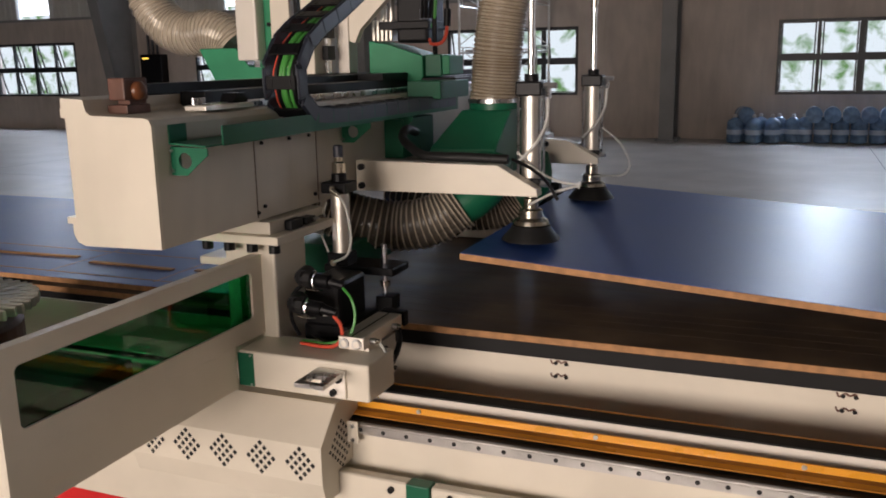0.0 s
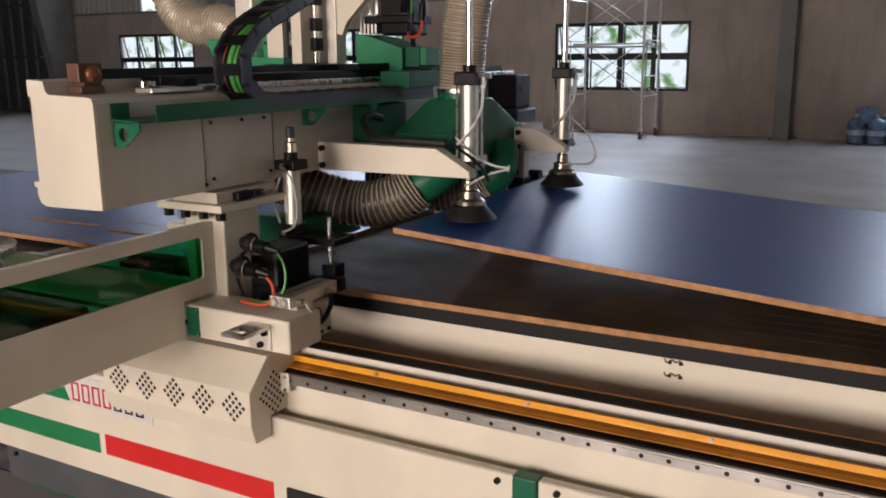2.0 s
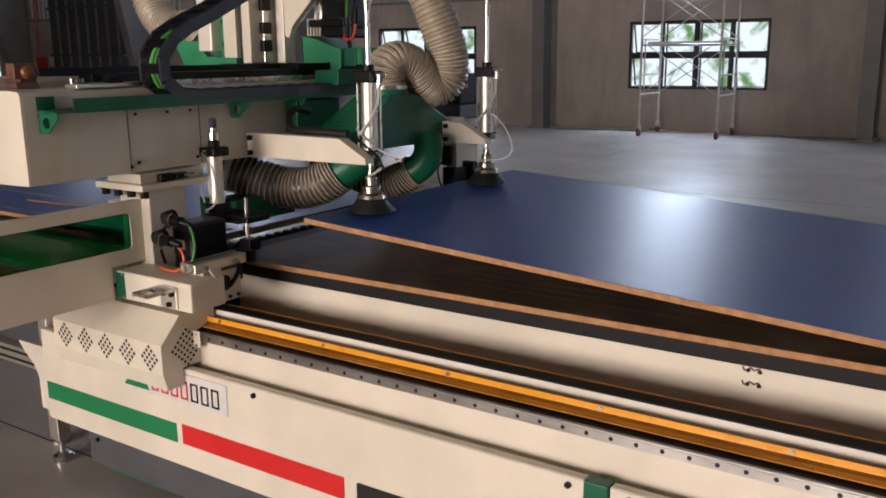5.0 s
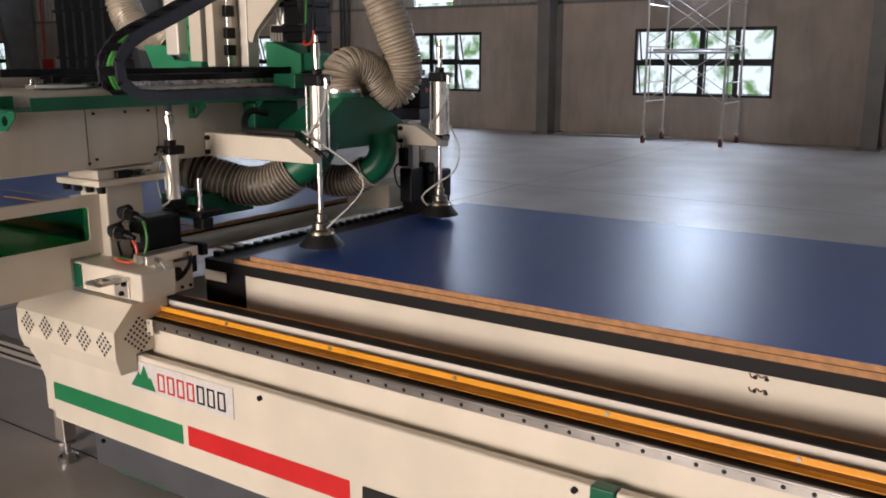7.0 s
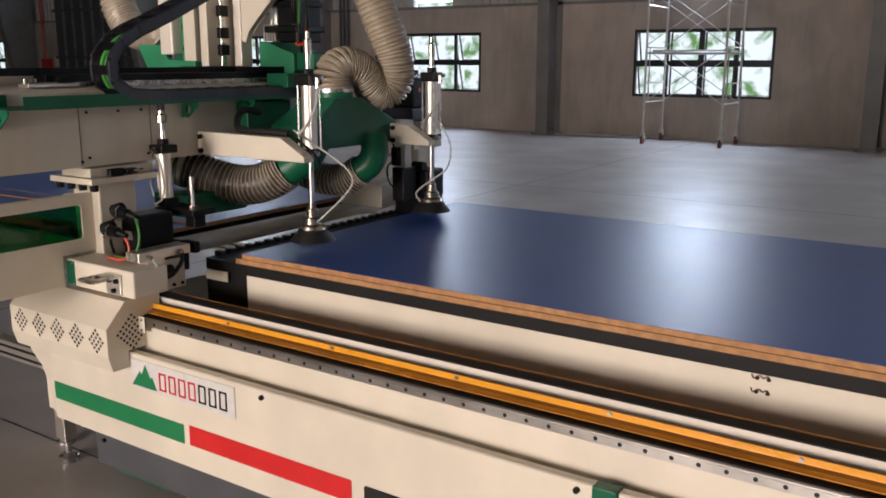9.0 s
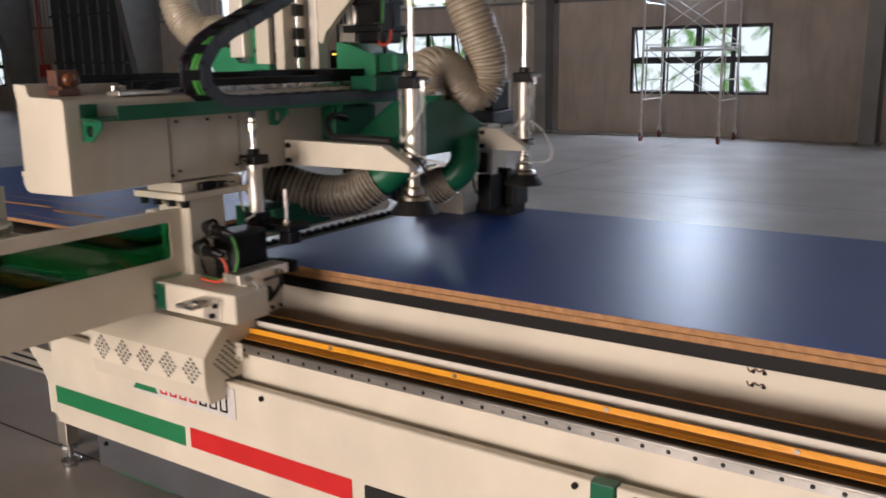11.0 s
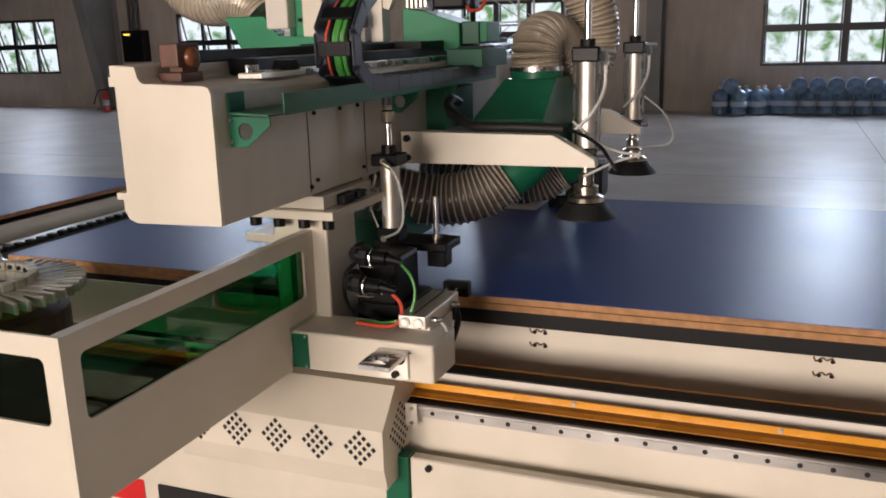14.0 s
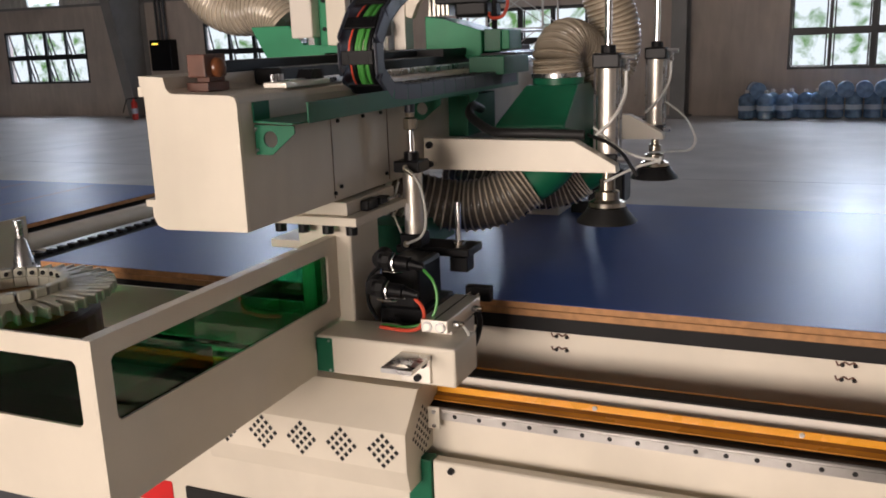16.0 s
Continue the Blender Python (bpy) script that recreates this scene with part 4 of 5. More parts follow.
def clamp():
    body = part("clamp_box", box(B(), -0.979, -0.628, 1.64, 1.776, 0.731, 0.822, 0.006), CREAM, G, "cream box with a steel pull plate")
    part("clamp_patch", box(B(), -0.978, -0.935, 1.6375, 1.6398, 0.735, 0.817), GREEN, body, "green patch plate")
    for z in (0.74, 0.812):
        part("patch_screw", cyl(B(), (-0.942, 1.6374, z), (-0.942, 1.635, z), 0.003, seg=8), STEEL, body)
    part("pull_plate", box(B(), -0.758, -0.685, 1.632, 1.6398, 0.738, 0.806, 0.002), ALU, body)
    bm = B()
    for a, b, c, d in ((-0.755, -0.738, 1.53, 1.6315), (-0.7379, -0.70, 1.53, 1.546), (-0.7379, -0.70, 1.585, 1.6315), (-0.6999, -0.683, 1.53, 1.6315)):
        box(bm, a, b, c, d, 0.797, 0.807)
    part("pull_ring", bm, STEEL, body, "steel pull ring")
    for x, z in ((-0.70, 0.785), (-0.735, 0.785), (-0.715, 0.752)):
        part("bolt", cyl(B(), (x, 1.6318, z), (x, 1.622, z), 0.008, seg=10), BLACK, body)
    NEARER[0] = 1.0
    sq = part("slide_cylinder", box(B(), -0.720, -0.654, 1.664, 1.872, 0.846, 0.877, 0.003), ALU, G, "square twin-rod slide cylinder")
    part("slide_mount", box(B(), -0.714, -0.660, 1.70, 1.77, 0.8222, 0.8458), ALU, sq)
    part("slide_groove", box(B(), -0.689, -0.685, 1.668, 1.868, 0.8771, 0.8775), SHADOWHOLE, sq, "groove along the cylinder")
    for x in (-0.703, -0.671):
        part("slide_cap", cyl(B(), (x, 1.6638, 0.8615), (x, 1.660, 0.8615), 0.012, seg=16), STEEL, sq, smooth=True)
        part("slide_cap", cyl(B(), (x, 1.6598, 0.8615), (x, 1.6585, 0.8615), 0.008, seg=16), ALU, sq)
    pad = part("slide_pad", box(B(), -0.722, -0.655, 1.945, 1.97, 0.838, 0.876, 0.003), BLACK, sq)
    for x in (-0.695, -0.671):
        part("slide_rod", cyl(B(), (x - 0.008, 1.80, 0.860), (x - 0.008, 1.9445, 0.860), 0.006, seg=10), CHROME, pad)
    MOVING[pad] = "slide"
    for y in (1.70, 1.82):
        part("fitting", cyl(B(), (-0.6538, y, 0.860), (-0.640, y, 0.861), 0.008, seg=10), STEEL, sq, smooth=True)
        part("fitting", cyl(B(), (-0.6398, y, 0.861), (-0.630, y, 0.861), 0.0055, seg=8), NICKEL, sq)
    part("side_plate", box(B(), -0.72, -0.662, 1.733, 1.85, 0.735, 0.835, 0.002), CREAM2, G)
    part("side_hole", cyl(B(), (-0.6618, 1.785, 0.80), (-0.659, 1.785, 0.80), 0.02, seg=16), BLACK, G)
    for y in (1.76, 1.80, 1.835):
        part("side_screw", cyl(B(), (-0.6618, y, 0.748), (-0.656, y, 0.748), 0.006, seg=8), BLACK, G)
    part("cable", tube(B(), [(-0.648, 1.83, 0.857), (-0.635, 1.815, 0.825), (-0.635, 1.775, 0.79), (-0.636, 1.735, 0.785), (-0.635, 1.70, 0.765), (-0.64, 1.675, 0.748)], 0.0075, 8, 24), BLACK, G, "black cable", smooth=True)
    part("air_tube", tube(B(), [(-0.635, 1.70, 0.861), (-0.622, 1.705, 0.84), (-0.63, 1.735, 0.80), (-0.638, 1.75, 0.78)], 0.0036, 8, 18), CLEAR, G, "clear air tube", smooth=True)


clamp()


NEARER[0] = 0.975


def drive_motor():
    mt = part("drive_motor", box(B(), -0.885, -0.785, 1.80, 1.95, 0.845, 0.962, 0.012), BLACK, G, "black servo drive with cable plugs")
    part("gearbox", box(B(), -0.90, -0.775, 1.82, 2.0, 0.74, 0.8448, 0.005), BLACK, mt)
    for z, y, x in ((0.978, 1.765, -0.818), (0.923, 1.72, -0.815)):
        part("plug", cyl(B(), (x - 0.045, y, z), (x + 0.03, y, z - 0.004), 0.018, 0.017, seg=16), BLACK, mt, smooth=True)
        part("plug", cyl(B(), (x - 0.045, y, z), (x - 0.05, y + 0.035, z + 0.004), 0.022, seg=16), BLACK, mt, smooth=True)
        part("plug_nut", cyl(B(), (x - 0.034, y, z), (x - 0.016, y, z - 0.001), 0.0225, seg=8), RUBBER, mt)
        part("plug_clip", tube(B(), [(x - 0.004, y - 0.006, z + 0.022), (x - 0.004, y - 0.022, z + 0.012), (x - 0.004, y - 0.024, z - 0.012), (x - 0.004, y - 0.006, z - 0.022)], 0.0022, 6, 12), CHROME, mt, "bright clip", smooth=True)
        part("plug_clip", tube(B(), [(x - 0.03, y - 0.017, z - 0.022), (x, y - 0.02, z - 0.023), (x + 0.02, y - 0.016, z - 0.022)], 0.002, 6, 10), CHROME, mt, "bright clip", smooth=True)
        part("plug_tail", cyl(B(), (x + 0.03, y, z - 0.004), (x + 0.065, y + 0.005, z - 0.012), 0.013, 0.009, seg=12), BLACK, mt)
    part("cable", tube(B(), [(-0.757, 1.722, 0.905), (-0.738, 1.72, 0.885), (-0.735, 1.718, 0.858), (-0.748, 1.71, 0.836), (-0.785, 1.71, 0.829), (-0.85, 1.72, 0.828)], 0.0046, 8, 24), REDCAB, mt, "red cable", smooth=True)
    part("cable", tube(B(), [(-0.752, 1.765, 0.962), (-0.722, 1.75, 0.94), (-0.712, 1.745, 0.90), (-0.725, 1.735, 0.855), (-0.775, 1.725, 0.833), (-0.85, 1.73, 0.830)], 0.0036, 8, 24), GRNCAB, mt, "green cable", smooth=True)
    part("rating_plate", box(B(), -0.86, -0.82, 1.7985, 1.7998, 0.875, 0.905), STEEL, mt, "small silver rating plate")
    part("cable", tube(B(), [(-0.86, 1.80, 0.97), (-0.90, 1.775, 0.93), (-0.905, 1.772, 0.87), (-0.88, 1.765, 0.83)], 0.005, 8, 20), BLACK, mt, smooth=True)
    part("cable", tube(B(), [(-0.86, 1.79, 0.826), (-0.80, 1.75, 0.829), (-0.74, 1.745, 0.829), (-0.70, 1.75, 0.828)], 0.004, 8, 20), BLACK, mt, smooth=True)


drive_motor()


def pusher():
    ps = part("pusher_cylinder", cyl(B(), (-0.88, 2.0, 0.995), (-0.88, 2.0, 1.155), 0.025, seg=22), ALU, G, "upright aluminium pusher cylinder", smooth=True)
    part("cylinder_head", box(B(), -0.917, -0.845, 1.965, 2.035, 1.1552, 1.185, 0.004), BLACK, ps)
    part("cylinder_head", cyl(B(), (-0.88, 2.0, 1.1852), (-0.88, 2.0, 1.205), 0.02, seg=14), BLACK, ps)
    part("cylinder_foot", box(B(), -0.91, -0.85, 1.97, 2.03, 0.96, 0.9948, 0.004), BLACK, ps)
    part("mount_plate", box(B(), -0.93, -0.725, 1.985, 2.09, 0.938, 0.9598, 0.004), BLACK, ps, "black mounting plate")
    part("fitting", cyl(B(), (-0.875, 1.9645, 1.17), (-0.875, 1.950, 1.17), 0.009, seg=10), NICKEL, ps, smooth=True)
    part("fitting", cyl(B(), (-0.875, 1.945, 1.17), (-0.852, 1.945, 1.155), 0.007, seg=10), NICKEL, ps, smooth=True)
    part("fitting", cyl(B(), (-0.885, 1.9695, 0.972), (-0.885, 1.955, 0.972), 0.009, seg=10), NICKEL, ps, smooth=True)
    part("rating_label", box(B(), -0.892, -0.880, 1.9735, 1.9748, 1.03, 1.075), WHITEPLATE, ps, "small white label")
    part("air_tube", tube(B(), [(-0.852, 1.945, 1.155), (-0.832, 1.945, 1.12), (-0.822, 1.945, 1.05), (-0.835, 1.945, 1.0), (-0.88, 1.95, 0.975)], 0.0036, 8, 20), CLEAR, ps, smooth=True)
    part("air_tube", tube(B(), [(-0.91, 1.98, 1.13), (-0.925, 1.97, 1.06), (-0.90, 1.96, 1.0)], 0.003, 6, 14), CLEAR, ps, smooth=True)
    rod = part("pusher_rod", cyl(B(), (-0.88, 2.0, 1.10), (-0.88, 2.0, 1.26), 0.009, seg=14), CHROME, ps, "chromed rod with a nickel joint", smooth=True)
    part("rod_joint", lathe(B(), (-0.88, 2.0, 1.26), [(0.012, 0), (0.018, 0.004), (0.018, 0.03), (0.012, 0.034), (0.012, 0.045)], 14), NICKEL, rod)
    part("rod_tip", lathe(B(), (-0.88, 2.0, 1.305), [(0.013, 0.0002), (0.013, 0.03), (0.006, 0.032)], 12), NAVYBLACK, rod)
    MOVING[rod] = [(0, -0.055), (4.2, -0.055), (5.6, -0.05), (6.2, 0.0), (16, 0.0)]
    pin = part("lift_pin", cyl(B(), (-0.765, 2.02, 0.935), (-0.765, 2.02, 1.075), 0.008, seg=12), CHROME, ps, "bright lift pin", smooth=True)
    part("pin_foot", box(B(), -0.785, -0.735, 2.0, 2.05, 0.895, 0.9345, 0.003), BLACK, pin)
    part("pin_collar", cyl(B(), (-0.765, 2.02, 0.9605), (-0.765, 2.02, 0.972), 0.015, seg=14), NICKEL, pin, smooth=True)
    MOVING[pin] = [(0, -0.055), (4.2, -0.055), (5.6, -0.05), (6.2, 0.0), (16, 0.0)]


pusher()


NEARER[0] = 1.0


def motor_cover():
    outer = [(1.592, 0.488), (1.577, 0.541), (1.577, 0.634), (1.653, 0.712), (1.735, 0.712)]
    inner = [(1.735, 0.709), (1.654, 0.709), (1.580, 0.633), (1.580, 0.542), (1.595, 0.489)]
    cv = part("motor_cover", prism(B(), outer + inner, "x", -1.272, -0.7315), CREAM, G, "cream folded motor cover with perforated diamonds")
    part("cover_core", prism(B(), [(1.60, 0.53), (1.60, 0.63), (1.66, 0.70), (1.73, 0.70), (1.73, 0.655), (1.648, 0.655), (1.648, 0.53)], "x", -1.26, -0.74), BEDBLACK, cv, "dark drive inside the cover")
    cheek = [(1.592, 0.488), (1.577, 0.541), (1.577, 0.634), (1.653, 0.712), (1.79, 0.712), (1.79, 0.652), (1.7265, 0.652), (1.7265, 0.545), (1.654, 0.545), (1.654, 0.488)]
    for x in (-1.272, -0.7312):
        part("cover_cheek", prism(B(), cheek, "x", x - (0.003 if x < -1 else 0), x + (0 if x < -1 else 0.003)), CREAM, cv)
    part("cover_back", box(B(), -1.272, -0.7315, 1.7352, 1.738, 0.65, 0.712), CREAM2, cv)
    for k in range(5):
        bm = B()
        cx, cz = -1.211 + 0.1065 * k, 0.588
        for i in range(4):
            for j in range(4):
                a, b = (i - 1.5) * 0.0118, (j - 1.5) * 0.0118
                x, z = cx + (a - b) * 0.95, cz + (a + b) * 1.02
                h = 0.0052
                bm.faces.new([bm.verts.new((x + p, 1.5762, z + q)) for p, q in ((-h * 1.3, 0), (0, -h * 1.4), (h * 1.3, 0), (0, h * 1.4))])
        part("perforation", bm, SHADOWHOLE, cv, "diamond of punched holes")["kind"] = "stuff"
    bm = B()
    for i in range(6):
        for j in range(6):
            a, b = (i - 2.5) * 0.0118, (j - 2.5) * 0.0118
            y, z = 1.674 + (a - b) * 0.95, 0.606 + (a + b) * 0.95
            h = 0.0047
            bm.faces.new([bm.verts.new((-0.7276, y + p, z + q)) for p, q in ((-h * 1.3, 0), (0, -h * 1.3), (h * 1.3, 0), (0, h * 1.3))])
    part("perforation", bm, SHADOWHOLE, cv, "diamond of punched holes")["kind"] = "stuff"
    part("hinge_plate", box(B(), -0.7275, -0.698, 1.700, 1.704, 0.598, 0.652, 0.001), CREAM, cv)
    for z in (0.606, 0.641):
        part("hinge_screw", cyl(B(), (-0.711, 1.6998, z), (-0.711, 1.696, z), 0.005, seg=8), STEEL, cv)


motor_cover()


NEARER[0] = 0.985


def fillets(parent, y0, xl, xr):
    """Rounded corners of the two windows."""
    r = 0.014
    for axis, u0, u1, a, b in (("x", 1.004, 1.703, xr - 0.0055, xr - 0.0005), ("y", -1.90, -1.006, y0 + 0.0005, y0 + 0.0055)):
        for cu, su in ((u0, 1), (u1, -1)):
            for cv, sv in ((0.883, 1), (0.999, -1)):
                out = [(cu, cv)] + [(cu + su * r * (1 - math.sin(radians(18 * k))), cv + sv * r * (1 - math.cos(radians(18 * k)))) for k in range(6)]
                part("window_corner", prism(B(), out, axis, a, b), CREAM, parent)


def magazine():
    y0, y1, z0, z1, xr, xl = 0.965, 1.755, 0.732, 1.036, -0.97, -1.98
    bx = part("magazine_box", framed(B(), y0, y1, 0.835, z1, [(1.004, 1.703, 0.883, 0.999)], "x", xr - 0.006, xr), CREAM, G, "open cream tool magazine box with green acrylic windows")
    part("box_skirt", box(B(), xr - 0.006, xr, y0, 1.62, z0, 0.8348), CREAM, bx)
    part("box_flange", box(B(), xr - 0.024, xr - 0.0062, y0 + 0.01, y1, z1 - 0.004, z1), CREAM, bx)
    part("box_wall", framed(B(), xl, xr - 0.0062, z0, z1, [(-1.90, -1.006, 0.883, 0.999)], "y", y0, y0 + 0.006), CREAM, bx)
    part("box_wall", box(B(), xl - 0.006, xl - 0.0002, y0, y1, z0, z1), CREAM, bx)
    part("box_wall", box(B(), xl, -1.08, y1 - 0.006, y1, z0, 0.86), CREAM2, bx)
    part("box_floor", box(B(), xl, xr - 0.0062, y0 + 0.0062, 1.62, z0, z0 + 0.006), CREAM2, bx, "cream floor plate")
    # added block: its black stands for the shade inside the box
    part("shade_block", box(B(), -1.60, -1.10, 1.10, 1.42, z0 + 0.0065, 0.86, 0.006), BEDBLACK, bx, "added black block for the shade under the carousel")
    part("inner_ledge", box(B(), xr - 0.06, xr - 0.0065, y0 + 0.02, 1.60, z0 + 0.0065, 0.80, 0.003), CREAM2, bx, "cream inner ledge")
    part("acrylic", box(B(), xr - 0.010, xr - 0.0065, 0.998, 1.71, 0.876, 1.008), GREENACRYL, bx, "green acrylic window")
    part("acrylic", box(B(), -1.908, -0.998, y0 + 0.0065, y0 + 0.010, 0.876, 1.008), GREENACRYL, bx, "green acrylic window")
    part("green_flange", box(B(), -1.03, -0.981, 1.735, 1.748, 0.85, 1.0, 0.002), GREEN, bx)
    for z in (0.90, 0.96):
        part("flange_bolt", cyl(B(), (-1.0, 1.735, z), (-1.0, 1.728, z), 0.006, seg=8), BLACK, bx)
    for y in (1.30, 1.40):
        part("rail_channel", box(B(), -1.30, -1.02, y, y + 0.04, 0.7382, 0.755), GREEN, bx)
    fillets(bx, y0, xl, xr)
    cx, cy, cz = -1.458, 1.232, 0.98
    disc = part("tool_disc", lathe(B(), (cx, cy, cz), [(0.11, -0.05), (0.125, -0.04), (0.125, 0.0), (0.105, 0.004), (0.02, 0.004)], 32), MDF, G, "tool carousel with ivory forks and cutter holders")
    part("disc_post", cyl(B(), (cx, cy, 0.861), (cx, cy, cz - 0.05), 0.06, seg=20), STEEL, disc)
    part("disc_rim", lathe(B(), (cx, cy, cz), [(0.17, -0.10), (0.175, -0.09), (0.175, -0.03), (0.16, -0.025), (0.13, -0.025)], 32), BROWN, disc, "brown carousel drum")
    part("disc_hub", lathe(B(), (cx, cy, cz), [(0.028, 0.0042), (0.028, 0.016), (0.012, 0.02)], 16), STEEL, disc, smooth=True)
    n = 24
    for k in range(n):
        a = 2 * math.pi * (k + 0.3) / n
        bm = B()
        prism(bm, [(0.100, -0.013), (0.15, -0.014), (0.19, -0.019), (0.210, -0.019), (0.212, -0.012), (0.17, -0.006), (0.17, 0.006), (0.212, 0.012), (0.210, 0.019), (0.19, 0.019), (0.15, 0.014), (0.100, 0.013)], "z", 0.006, 0.028, 0.002)
        box(bm, 0.103, 0.122, -0.0125, 0.0125, 0.0282, 0.046, 0.002, 1)
        bmesh.ops.transform(bm, matrix=Matrix.Translation((cx, cy, cz)) @ Matrix.Rotation(a, 4, "Z"), verts=bm.verts)
        fork = part("tool_fork", bm, IVORY, disc)
        q = Vector((cx + 0.1027 * math.cos(a), cy + 0.1027 * math.sin(a), cz + 0.037))
        part("fork_screw", cyl(B(), q, q - 0.004 * Vector((math.cos(a), math.sin(a), 0)), 0.005, seg=8), SHADOWHOLE, fork)
    for a in (2.22, 2.9, 3.7):
        q = (cx + 0.178 * math.cos(a), cy + 0.178 * math.sin(a), cz)
        part("tool_holder", lathe(B(), q, [(0.022, -0.03), (0.033, 0.0), (0.033, 0.03), (0.024, 0.036), (0.013, 0.095), (0.008, 0.1), (0.008, 0.125), (0.012, 0.128), (0.012, 0.14)], 16), STEEL, disc, smooth=True)


magazine()


def hose_rings(bm, pts, r, n, wire=False):
    """Ribbed dust hose: its film swells between the rings of wire."""
    path = spline(pts, n * 4)
    if not wire:
        return tube(bm, path, r, 18, None, lambda f, i: r * (1.0 if i % 4 in (0,) else 0.955 if i % 4 == 2 else 0.975))
    for k in range(0, len(path), 4):
        d = (path[min(k + 1, len(path) - 1)] - path[max(k - 1, 0)]).normalized()
        m = Matrix.Translation(path[k]) @ d.to_track_quat("Z", "Y").to_matrix().to_4x4()
        ring = []
        for j in range(18):
            a = 2 * math.pi * j / 18
            ring.append(m @ Vector((math.cos(a) * r * 1.005, math.sin(a) * r * 1.005, 0)))
        tube(bm, ring + ring[:1], r * 0.034, 6)
    return bm


NEARER[0] = 1.0


def dust_hood():
    x, y = -0.669, 2.643
    bm = B()
    levels = [((-0.80, -0.592), (2.42, 2.95), 1.145), ((-0.80, -0.590), (2.42, 2.95), 1.232), ((x - 0.08, x + 0.082), (y - 0.08, y + 0.08), 1.338)]
    loops = [[bm.verts.new((px, py, z)) for px, py in ((xs[0], ys[0]), (xs[1], ys[0]), (xs[1], ys[1]), (xs[0], ys[1]))] for xs, ys, z in levels]
    for lo, hi in zip(loops, loops[1:]):
        for k in range(4):
            bm.faces.new((lo[k], lo[(k + 1) % 4], hi[(k + 1) % 4], hi[k]))
    bm.faces.new(loops[0])
    bm.faces.new(loops[-1])
    bmesh.ops.bevel(bm, geom=list(bm.edges), offset=0.004, segments=2, affect="EDGES", profile=0.5)
    hd = part("dust_hood", bm, GREEN, G, "green sheet-metal dust hood")
    part("hood_neck", cyl(B(), (x, y, 1.325), (x, y, 1.358), 0.079, seg=28), GREEN, hd, smooth=True)
    part("hood_clamp", cyl(B(), (x, y, 1.3582), (x, y, 1.371), 0.083, seg=28), STEEL, hd, "steel hose clamp", smooth=True)
    runs = (([(-0.62, 2.47, 1.19), (-0.62, 2.43, 1.135), (-0.65, 2.40, 1.095), (-0.705, 2.375, 1.06)],
             [(-0.69, 2.38, 1.07), (-0.735, 2.36, 1.038), (-0.80, 2.34, 1.013), (-0.88, 2.322, 1.006), (-0.97, 2.285, 1.026), (-1.05, 2.24, 1.058), (-1.12, 2.20, 1.085)], 0.071),
            ([(-0.59, 2.80, 1.17), (-0.572, 2.78, 1.11), (-0.59, 2.76, 1.06), (-0.64, 2.74, 1.025)],
             [(-0.62, 2.745, 1.037), (-0.68, 2.73, 1.0), (-0.787, 2.71, 0.992), (-0.92, 2.70, 1.03), (-1.06, 2.70, 1.07)], 0.062))
    for pts, hp, r in runs:
        part("elbow", tube(B(), pts, r * 0.92, 20, 14), GREEN, hd, "green elbow pipe", smooth=True)
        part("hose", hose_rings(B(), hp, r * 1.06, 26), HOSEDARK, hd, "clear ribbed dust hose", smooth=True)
        coil = part("wire", hose_rings(B(), hp, r * 1.06, 26, True), WIRE, hd, "wire coil of the hose")
        coil["kind"] = "stuff"
    part("hose_ring", cyl(B(), (-1.06, 2.222, 1.064), (-1.075, 2.214, 1.068), 0.076, seg=24), ALU, hd)
    part("mount_box", box(B(), -0.935, -0.862, 2.36, 2.60, 1.205, 1.322, 0.003), GREEN, hd, "green mounting box under the tray")
    part("under_plate", box(B(), -1.12, -0.93, 2.1, 2.4, 0.90, 0.985, 0.004), GREEN, hd)


dust_hood()

# upper dust hose: short stiff pieces that swing between two shapes
HOSE_A = [(-0.669, 2.643, 1.368), (-0.662, 2.643, 1.45), (-0.655, 2.643, 1.53), (-0.634, 2.643, 1.672), (-0.60, 2.65, 1.85), (-0.57, 2.66, 2.0)]
HOSE_B = [(-0.669, 2.643, 1.368), (-0.67, 2.645, 1.425), (-0.655, 2.69, 1.458), (-0.63, 2.76, 1.44), (-0.61, 2.81, 1.385), (-0.585, 2.865, 1.358), (-0.548, 2.89, 1.40), (-0.54, 2.88, 1.49), (-0.57, 2.86, 1.60),
          (-0.62, 2.84, 1.74), (-0.66, 2.82, 1.90)]


